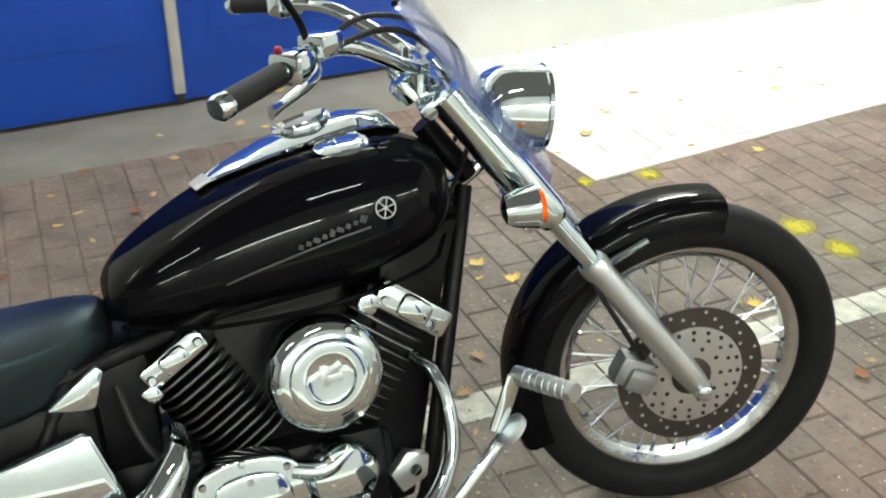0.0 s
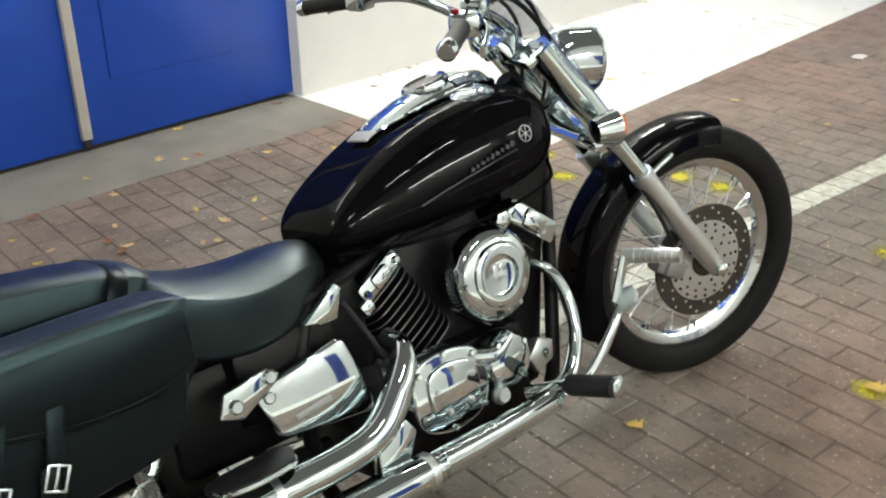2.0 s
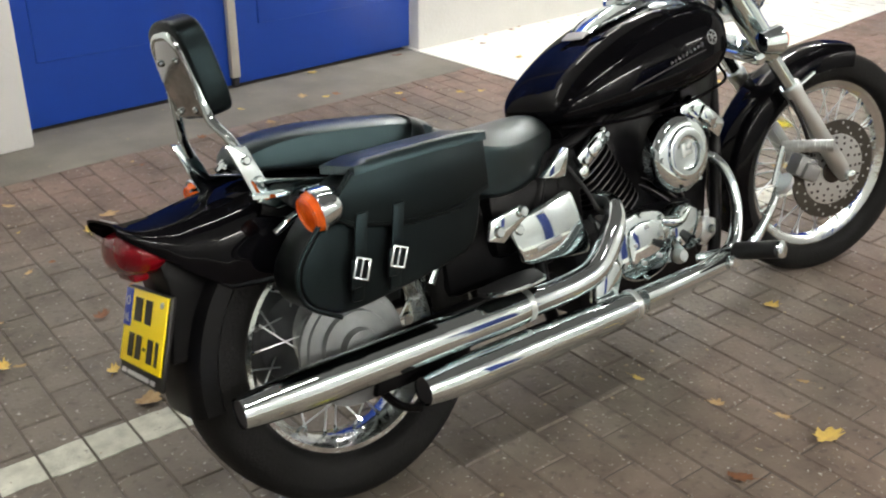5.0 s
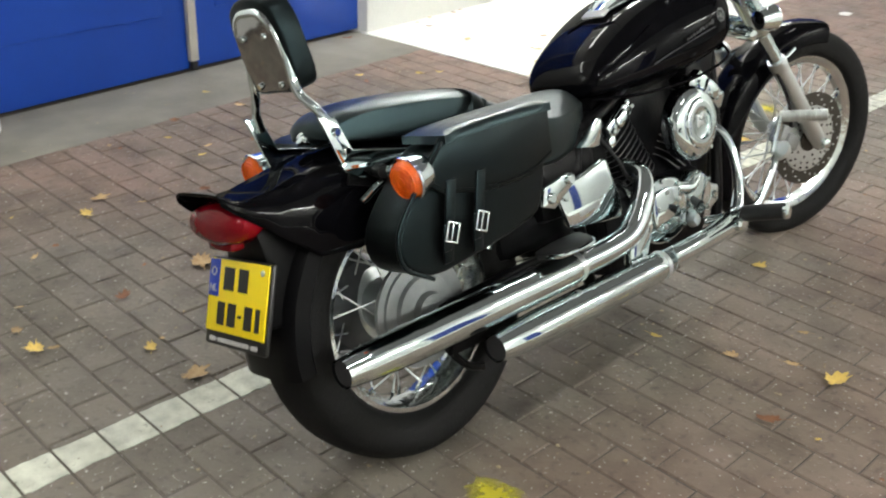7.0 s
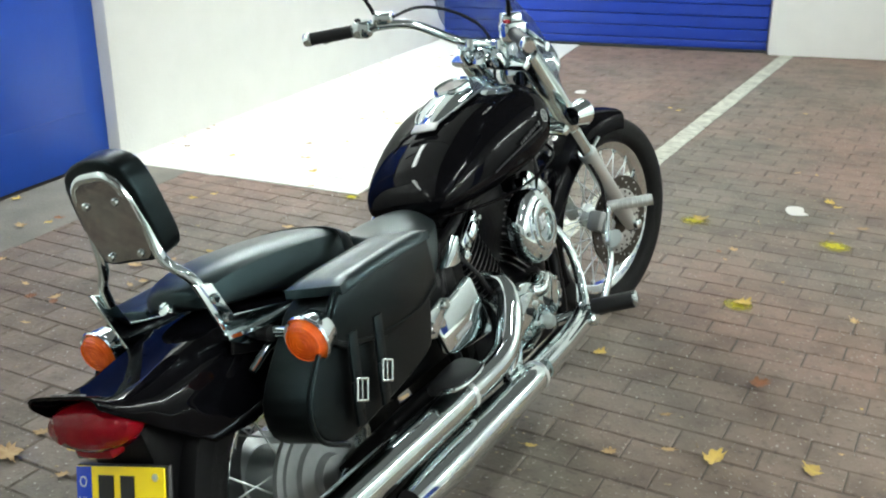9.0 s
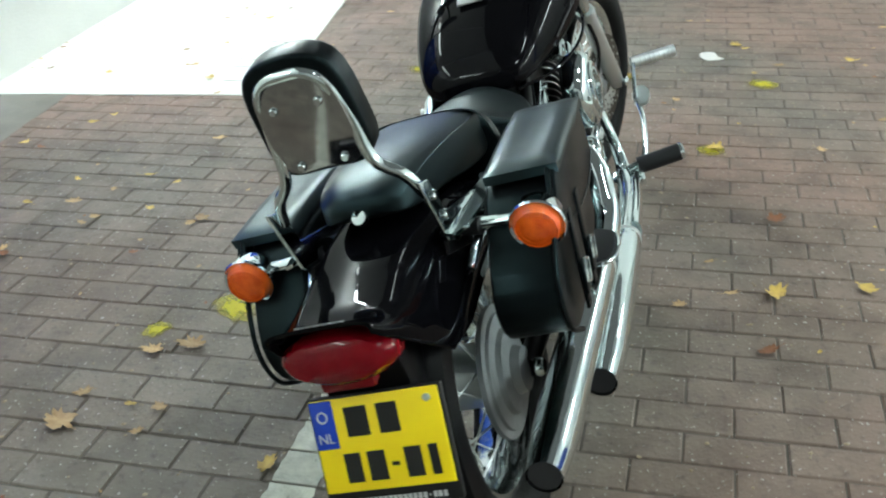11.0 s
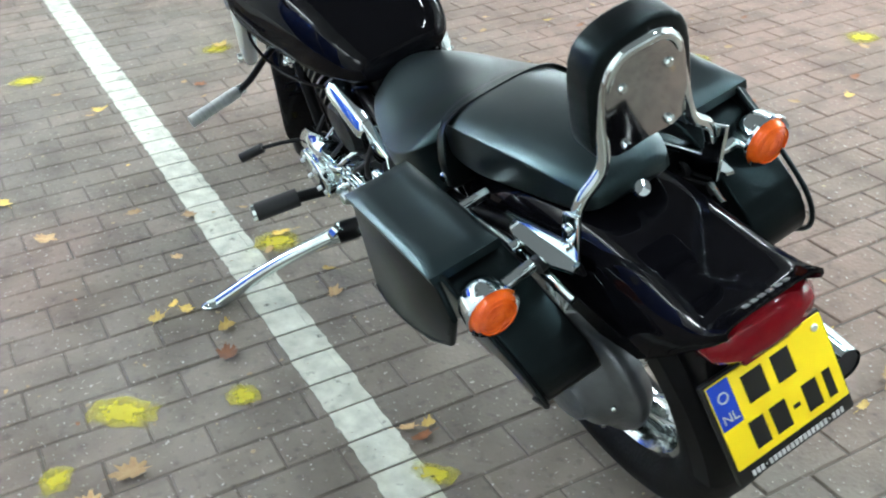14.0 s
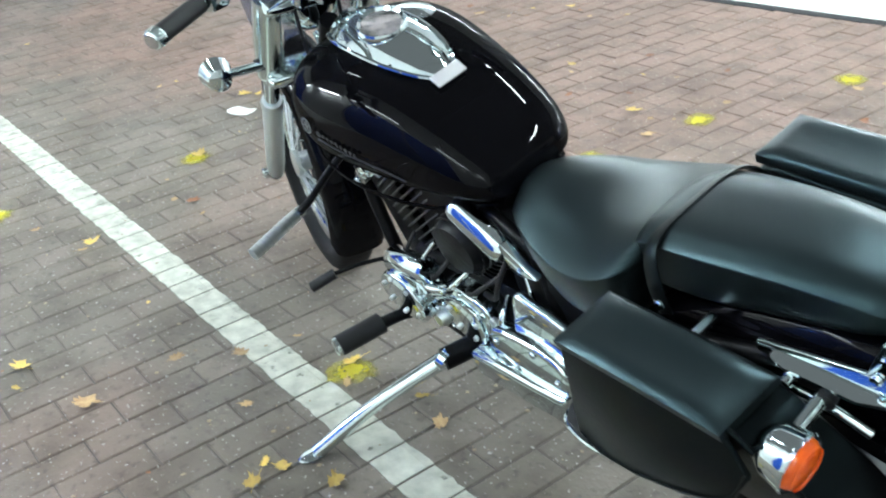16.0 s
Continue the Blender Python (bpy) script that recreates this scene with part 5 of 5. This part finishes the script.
# foot pegs, pedals, highway pegs, side stand
for s in (-1, 1):
    dx, dy = (0.010, 0.015) if s > 0 else (0.0, 0.0)
    peg = part("foot_peg", tube([(0.972 + dx, s * (0.235 + dy), 0.258), (0.992 + dx, s * (0.345 + dy), 0.266)], 0.024, 16, 1, True, (1.25, 0.9)), GRIP, bike, "black rubber foot peg with chrome end")
    part("peg_end", shift(lathe([(0, 0.022), (0.008, 0.022), (0.012, 0.016), (0.012, 0)], 16), aim((0.992 + dx, s * (0.345 + dy), 0.266), (0.2, s, 0.08))), CHROME, peg)
    part("peg_bracket", tube([(0.93, s * 0.14, 0.24), (0.97, s * 0.19, 0.245), (0.972 + dx, s * (0.24 + dy), 0.258)], 0.015, 12), CHROME if s < 0 else FRAME, peg)
    inner, outer = ((1.165, -0.255, 0.480), (1.212, -0.368, 0.474)) if s < 0 else ((1.228, 0.236, 0.474), (1.202, 0.380, 0.471))
    hp = part("highway_peg", tube([inner, outer], 0.0155, 16, 1), STEEL, bike, "ribbed chrome highway peg")
    for j in range(7):
        p = Vector(inner).lerp(Vector(outer), 0.2 + 0.11 * j)
        part("rib", shift(lathe([(-0.003, 0.0150), (-0.0015, 0.0166), (0.0015, 0.0166), (0.003, 0.0150)], 14), aim(p, (Vector(outer) - Vector(inner)).normalized())), STEEL, hp)
    if s > 0:
        part("peg_arm", tube([(1.150, 0.075, 0.590), (1.180, 0.130, 0.550), (1.212, 0.195, 0.495), (1.228, 0.236, 0.474)], 0.009, 10), FRAME, hp)
        part("peg_knuckle", tube([(1.231, 0.218, 0.474), (1.226, 0.246, 0.474)], 0.014, 12, 1), CHROME, hp)
part("peg_strut", tube([(1.125, -0.250, 0.39), (1.145, -0.255, 0.44), (1.160, -0.262, 0.482)], 0.011, 10, 4, True, (0.6, 1.3)), CHROME, bike)
pedal = part("brake_pedal", tube([(0.95, -0.235, 0.235), (1.02, -0.255, 0.275), (1.09, -0.26, 0.34), (1.135, -0.25, 0.375)], [0.012, 0.010, 0.009, 0.009], 12, 6, True, (0.8, 1.4)), CHROME, bike, "curved chrome brake pedal")
part("pedal_pad", shift(loft([[(0.030 * math.cos(a), 0.024 * math.sin(a), z) for a in (2 * math.pi * k / 18 for k in range(18))] for z in (-0.006, 0.006)]), pose(1.145, -0.262, 0.39, 0, -40, 0)), STEEL, pedal)
part("pedal_pivot", shift(lathe([(0, 0.022), (0.02, 0.022), (0.026, 0.016), (0.026, 0)], 18), aim((0.95, -0.225, 0.235), (0, -1, 0))), CHROME, pedal)
sh = part("shift_lever", tube([(1.03, 0.13, 0.350), (1.066, 0.20, 0.364), (1.098, 0.262, 0.366)], 0.0055, 10), FRAME, bike, "thin black gear shift lever")
part("shift_rubber", tube([(1.096, 0.260, 0.367), (1.122, 0.318, 0.356)], 0.013, 12, 1), GRIP, sh)
INV = bike.matrix_world.inverted()
foot = INV @ Vector((0.885, 0.618, 0.008))
piv = Vector((0.772, 0.235, 0.245))
st = part("side_stand", tube([piv, piv.lerp(foot, 0.5) + Vector((0, 0, 0.012)), foot.lerp(piv, 0.02)], [0.020, 0.016, 0.017], 12, 6), CHROME, bike, "chrome side stand, folded out")
part("stand_foot", shift(loft([[(rx * math.cos(a), ry * math.sin(a), z) for a in (2 * math.pi * k / 16 for k in range(16))] for z, rx, ry in ((-0.005, 0.020, 0.036), (0.001, 0.021, 0.038), (0.006, 0.016, 0.030))]), Matrix.Translation(foot) @ Matrix.Rotation(radians(-LEAN), 4, "X")), CHROME, st)
part("stand_bracket", tube([(0.74, 0.12, 0.235), piv], 0.026, 12, 1), FRAME, st)
part("stand_pivot", shift(lathe([(-0.009, 0.010), (-0.009, 0.027), (0.009, 0.027), (0.009, 0.010)], 20, True), aim(piv, (0.9, 0.2, 0.5))), CHROME, st)

# windscreen between the fork tubes
def screen_rows():
    rows = []
    for k in range(7):
        h = k / 6
        c = Vector((1.345, 0, 0.770)) + (Vector((1.098, 0, 1.115)) - Vector((1.345, 0, 0.770))) * h
        half = 0.112 + 0.060 * math.sin(min(1.0, h * 1.25) * math.pi / 2) - 0.03 * max(0, h - 0.8) / 0.2
        rows.append((c, half))
    return [(c + AHEAD * 0.035, half) for c, half in rows]


def screen_sheet(off):
    rings = []
    for c, half in screen_rows():
        rings.append([c + AHEAD * (off - 0.035 * (u * u)) + Vector((0, half * u, 0)) for u in (j / 5 - 1 for j in range(11))])
    return rings


a, b = screen_sheet(0.0), screen_sheet(-0.004)
ws = part("windscreen", steered(loft([r + q[::-1] for r, q in zip(a, b)])), SCREEN, bike, "small faintly blue windscreen before the handlebar", 60)
part("screen_edge", steered(tube([p for p in screen_sheet(-0.002)[-1]], 0.006, 8, 3)), FRAME, ws)
for s in (-1, 1):
    part("screen_bracket", steered(tube([(1.36, s * 0.10, 0.74), (1.27, s * 0.12, 0.84), (1.17, s * 0.125, 0.96)], 0.006, 8)), CHROME, ws)
    for x, z in ((1.30, 0.815), (1.20, 0.935)):
        part("screen_screw", steered(bolt((x + 0.01, s * 0.075, z + 0.01), AHEAD, 0.008, 0.01)), CHROME, ws)

# ---- yellow paint marks and fallen leaves ----
def blot(p, sx, sy, rot, seed):
    rng = random.Random(seed)
    bm = bmesh.new()
    ring = []
    for k in range(26):
        a = 2 * math.pi * k / 26
        q = 0.85 + 0.3 * rng.random()
        ring.append(bm.verts.new((q * math.copysign(abs(math.cos(a)) ** 0.8, math.cos(a)), q * math.copysign(abs(math.sin(a)) ** 0.8, math.sin(a)), 0.0)))
    f = bm.faces.new(ring)
    g = bmesh.ops.extrude_face_region(bm, geom=[f])
    bmesh.ops.translate(bm, vec=(0, 0, 0.0012), verts=[v for v in g["geom"] if isinstance(v, bmesh.types.BMVert)])
    ob = link("paint_mark", bm, YPAINT, label="yellow spray paint mark on the paving", smooth=0)
    ob.matrix_world = pose(p[0], p[1], 0.0022, 0, 0, rot) @ Matrix.Diagonal((sx * 0.62, sy * 0.62, 1, 1))
    return tagged(ob, category="paint mark", group="yellow paint marks on the paving")


for i, (x, y, sx, sy) in enumerate(((0.60, 0.915, 0.09, 0.15), (0.46, 1.075, 0.08, 0.06), (0.52, 0.675, 0.07, 0.07), (-0.07, -0.205, 0.09, 0.12), (0.10, 0.435, 0.10, 0.05), (2.745, 0.955, 0.12, 0.12),
                                    (2.77, 0.78, 0.10, 0.12), (2.53, 1.49, 0.10, 0.10), (2.40, 1.265, 0.10, 0.12), (1.575, -0.915, 0.09, 0.10), (2.65, -0.52, 0.10, 0.12), (1.10, 0.385, 0.10, 0.12),
                                    (1.35, -2.09, 0.12, 0.12), (1.52, -1.41, 0.10, 0.12), (2.70, 0.05, 0.10, 0.12), (1.89, -0.32, 0.09, 0.09), (2.28, 1.52, 0.06, 0.08))):
    blot((x, y), sx * 0.85, sy * 0.85, 20 * (i % 5) - 40, i)


def leaf_mesh(seed, lobes):
    """A dry leaf: lobed outline, curled, with a stalk."""
    rng = random.Random(seed)
    bm = bmesh.new()
    n = 30
    curl, twist = rng.uniform(4, 16), rng.uniform(-8, 8)
    mid = bm.verts.new((0, 0, 0.004))
    ring = []
    for k in range(n):
        a = 2 * math.pi * k / n
        r = 0.024 * (1 + (0.42 * abs(math.sin(lobes * a / 2)) if lobes else 0)) * rng.uniform(0.66, 1.16)
        x, y = r * math.cos(a) * 1.25, r * math.sin(a) * (0.9 if lobes else 0.6)
        ring.append(bm.verts.new((x, y, 0.002 + curl * (0.6 * x * x + y * y) + twist * x * y + rng.uniform(0, 0.005))))
    for k in range(n):
        bm.faces.new((mid, ring[k], ring[(k + 1) % n]))
    s = 0.0011
    st = [bm.verts.new(p) for p in ((-0.028, -s, 0.004), (-0.028, s, 0.004), (-0.055, s, 0.007), (-0.055, -s, 0.007))]
    bm.faces.new(st)
    me = bpy.data.meshes.new("leaf")
    bm.to_mesh(me)
    bm.free()
    me.polygons.foreach_set("use_smooth", [True] * len(me.polygons))
    return me


KINDS = [(LEAFA, "fallen yellow leaf lying on the paving"), (LEAFB, "dry tan fallen leaf lying on the paving"), (LEAFC, "curled brown fallen leaf lying on the paving")]
LEAVES = []
for j in range(9):
    me = leaf_mesh(40 + j, (5, 0, 7)[j % 3])
    me.materials.append(KINDS[j // 3][0])
    LEAVES.append(me)


def leaf(x, y, kind, size, rot, v=0):
    ob = new("fallen_leaf", LEAVES[kind * 3 + v % 3])
    ob.matrix_world = pose(x, y, 0.007 if x > 2.3 and y > 1.5 else 0.004, 0, 0, rot) @ Matrix.Scale(size * 0.72, 4)
    tagged(ob, KINDS[kind][1], "leaf", "fallen leaves on the paving")


rng = random.Random(5)
SEEN = """0.4 .94 1 14,.36 1.03 1 10,.67 .66 2 13,.9 .76 0 9,.94 .71 0 10,.9 .69 0 8,.78 .63 0 9,1.47 .68 1 8,1.73 1.0 0 10,1.45 .93 1 12,1.67 1.12 0 10,1.11 1.26 1 10,1.07 1.28 1 9,
1.16 .64 1 6,.24 .42 1 9,.23 .38 0 7,.2 .41 2 10,.94 -.72 0 12,.64 -.86 0 11,.75 -.96 0 8,1.45 -.86 1 12,1.35 -.94 1 10,2.25 -.93 1 10,-.18 -.4 0 11,-.14 -.52 1 15,.05 1.1 1 18,.14 .97 0 9,
.16 1.11 1 9,-.01 .57 0 10,.46 -.79 2 8,2.34 -1.56 0 10,1.9 -1.45 2 10,1.07 -1.74 2 9,1.77 -1.88 2 10,2.3 .6 0 11,2.27 .64 1 10,1.37 .55 1 10,.78 .35 1 9,2.22 .25 1 6,2.4 .27 1 6,1.33 .4 1 6,
2.54 .71 1 7,.89 .32 0 9,1.31 -.03 0 10,1.33 -.51 2 15,1.52 2.83 0 10,2.06 2.86 2 12,.96 2.51 0 9,1.66 2.29 0 8,1.91 2.13 0 9,1.35 1.86 0 9,1.14 1.92 0 11,1.17 1.76 1 11,1.42 1.61 0 12,1.02 1.64 1 10,
.85 1.98 1 10,.97 2.27 1 9,3.73 .91 0 10,2.41 -.18 1 8,.72 -.06 0 9,.88 -.49 0 13,.87 -.38 1 10,1.04 -.32 1 8,.79 -.25 1 8,.6 -.46 2 14,-.29 .59 1 13,-.2 2.0 1 12,-.23 1.06 2 10,-.31 .77 0 8,
-.49 .93 1 9,-.53 .95 0 10,2.94 2.23 1 10,3.56 2.04 0 11,3.03 1.51 0 10,1.64 1.04 0 8,2.33 .23 2 9,.53 1.86 0 10,.6 1.93 1 11,.65 2.26 2 10,1.13 .36 0 13,1.06 .42 1 11,2.71 .03 0 12,1.9 -.33 0 12"""
for x, y, k, z in ([float(v) for v in row.split()] for row in SEEN.replace("\n", "").split(",")):
    k, z = int(k), z * 0.1
    leaf(x, y, k, z * rng.uniform(0.9, 1.1), rng.uniform(0, 360), rng.randrange(3))
for i in range(120):
    x, y = rng.uniform(-1.2, 5.0), rng.uniform(-2.3, 2.6)
    if -0.5 < x < 2.0 and -0.35 < y < 0.45:
        continue
    near = -0.3 < x < 2.6 and -1.0 < y < 1.3
    leaf(x, y, rng.choice((0, 0, 1, 1, 1, 2)), rng.choice((0.25, 0.3, 0.4)) if near else rng.choice((0.35, 0.5, 0.7, 0.9, 1.1)), rng.uniform(0, 360), rng.randrange(3))

for x0, x1, y0, y1, n in ((-0.5, 3.2, -2.4, -0.55, 46), (-0.6, 1.6, 0.75, 2.2, 30), (2.5, 6.0, 1.9, 3.0, 26)):
    for i in range(n):
        leaf(rng.uniform(x0, x1), rng.uniform(y0, y1), rng.choice((0, 1, 1, 1, 2)), rng.choice((0.25, 0.35, 0.45, 0.6, 0.8)), rng.uniform(0, 360), rng.randrange(3))

# leaves blown against the foot of the white wall
for i in range(22):
    p = WALL @ Vector((rng.uniform(1.25, 4.6), -0.09 - rng.uniform(0, 0.05) - (rng.uniform(0.1, 0.5) if i % 4 == 0 else 0), 0))
    leaf(p.x, p.y, rng.choice((1, 1, 2)), rng.choice((0.3, 0.4, 0.5, 0.7)), rng.uniform(0, 360), rng.randrange(3))

# crushed leaf bits and grit
rng = random.Random(8)
dv, df = [], []
for i in range(5200):
    x, y = rng.uniform(-1.6, 5.5), rng.uniform(-2.8, 2.75)
    r, a0 = rng.choice((0.001, 0.0013, 0.0018, 0.0025, 0.0045)) * rng.uniform(0.7, 1.5), rng.uniform(0, 6.3)
    k = len(dv)
    n = 5
    dv += [(x + r * rng.uniform(0.6, 1.3) * math.cos(a0 + 6.283 * j / n), y + r * rng.uniform(0.6, 1.3) * math.sin(a0 + 6.283 * j / n), 0.0035) for j in range(n)] + [(x, y, 0.0055)]
    df += [(k + j, k + (j + 1) % n, k + n) for j in range(n)]
me = bpy.data.meshes.new("leaf_litter")
me.from_pydata(dv, [], df)
me.materials.append(BITS)
tagged(new("leaf_litter", me), "crushed pale leaf bits and grit strewn on the paving", kind="stuff")
for x, y, z, rot in ((3.02, -0.31, 1.7, 20), (0.98, -1.88, 1.4, 70), (4.93, 1.43, 1.4, 10), (2.9, -1.4, 1.0, 130)):
    scrap = link("paper_scrap", shift(prism(rounded([(-0.035, -0.02), (0.01, -0.028), (0.04, -0.01), (0.03, 0.02), (-0.01, 0.015), (-0.03, 0.024)], 2), 0, 0.0015), pose(x, y, 0.004, 90, 0, rot) @ Matrix.Scale(z, 4)), PAPER, label="crumpled white paper scrap on the paving")
    tagged(scrap, category="litter", group="paper scraps on the paving")

# ---- paving stones in stretcher courses, and the white line painted over them ----
BX, BY, GAP = 0.105, 0.210, 0.0036


def paver_mesh(bx, by):
    bm = bmesh.new()
    bmesh.ops.create_cube(bm, size=1)
    bmesh.ops.scale(bm, vec=(bx - GAP, by - GAP, 0.05), verts=bm.verts)
    top = [e for e in bm.edges if all(v.co.z > 0 for v in e.verts)]
    bmesh.ops.bevel(bm, geom=top, offset=0.0034, segments=1, affect="EDGES")
    bmesh.ops.delete(bm, geom=[f for f in bm.faces if f.calc_center_median().z < -0.02], context="FACES")
    return bm


def line_y(x):
    return 0.492


bm = paver_mesh(BX, BY)
PAVE = bpy.data.meshes.new("paver")
bm.to_mesh(PAVE)
PAVE.materials.append(PAVER)
pv = np.array([v.co[:] for v in bm.verts])
pf = [[v.index for v in f.verts] for f in bm.faces]
bm.free()
paving = link("paving", box(0.3, 0.3, 0.02, at=(1, 0, -0.06)), GROUT, label="worn brown and grey concrete paving stones in courses", kind="structure")
verts, faces, patches = [], [], []


def near_wall(x, y):
    q = WALL.inverted() @ Vector((x, y, 0))
    return q.y


rng = random.Random(11)
for i in range(-62, 78):
    x = i * BX
    for j in range(-17, 17):
        y = (j + (0.5 if i % 2 else 0.0)) * BY + 0.040
        d = near_wall(x, y)
        if d > -0.40 and x < 2.25 or d > 0.1:
            continue
        q = END.inverted() @ Vector((x, y, 0))
        if q.y > 0.1 or (SOUTH.inverted() @ Vector((x, y, 0))).y < -0.1:
            continue
        if x > 2.40 and y > 1.515 + 0.1435 * (x - 2.32) + 0.08:
            continue
        z = -0.0252 + rng.uniform(-0.0012, 0.0012)
        tx, ty, tz = rng.uniform(-0.6, 0.6), rng.uniform(-0.4, 0.4), rng.uniform(-0.5, 0.5)
        m = pose(x + rng.uniform(-0.001, 0.001), y + rng.uniform(-0.001, 0.001), z, tx * 0.5, ty * 0.5, tz)
        if -0.45 < x < 2.1 and -0.65 < y < 1.35:
            ob = new("paver", PAVE)
            ob.matrix_world = m
            ob.parent = paving
        else:
            k = len(verts)
            r = np.array(m.to_3x3())
            verts += [tuple(v) for v in pv @ r.T + np.array(m.translation)]
            faces += [[k + a for a in f] for f in pf]
        c = line_y(x)
        lo_y, hi_y = max(y - BY / 2 + 0.0003, c - 0.053), min(y + BY / 2 - 0.0003, c + 0.053)
        if hi_y - lo_y > 0.012 and x < 7.3:
            patches.append((x, lo_y, hi_y))
me = bpy.data.meshes.new("paving_rest")
me.from_pydata(verts, [], faces)
me.materials.append(PAVERREST)
rest = tagged(new("paving_rest", me), "worn brown and grey concrete paving stones in courses", kind="stuff")
rest.parent = paving
marking = link("road_marking", box(0.1, 0.05, 0.01, at=(1, 0.5, -0.04)), LINE, label="worn white painted line across the paving", kind="structure")
for x, a, b in patches:
    bm = bmesh.new()
    n = 5
    w = BX / 2 - GAP * 0.95
    lows = [bm.verts.new((x - w + 2 * w * k / n, a + (rng.uniform(0, 0.006) if a < 0.445 else 0.0), 0.0026)) for k in range(n + 1)]
    ups = [bm.verts.new((x + w - 2 * w * k / n, b - (rng.uniform(0, 0.006) if b > 0.54 else 0.0), 0.0026)) for k in range(n + 1)]
    f = bm.faces.new(lows + ups)
    g = bmesh.ops.extrude_face_region(bm, geom=[f])
    bmesh.ops.translate(bm, vec=(0, 0, -0.003), verts=[v for v in g["geom"] if isinstance(v, bmesh.types.BMVert)])
    part("paint_patch", bm, LINE, marking, "", 0)
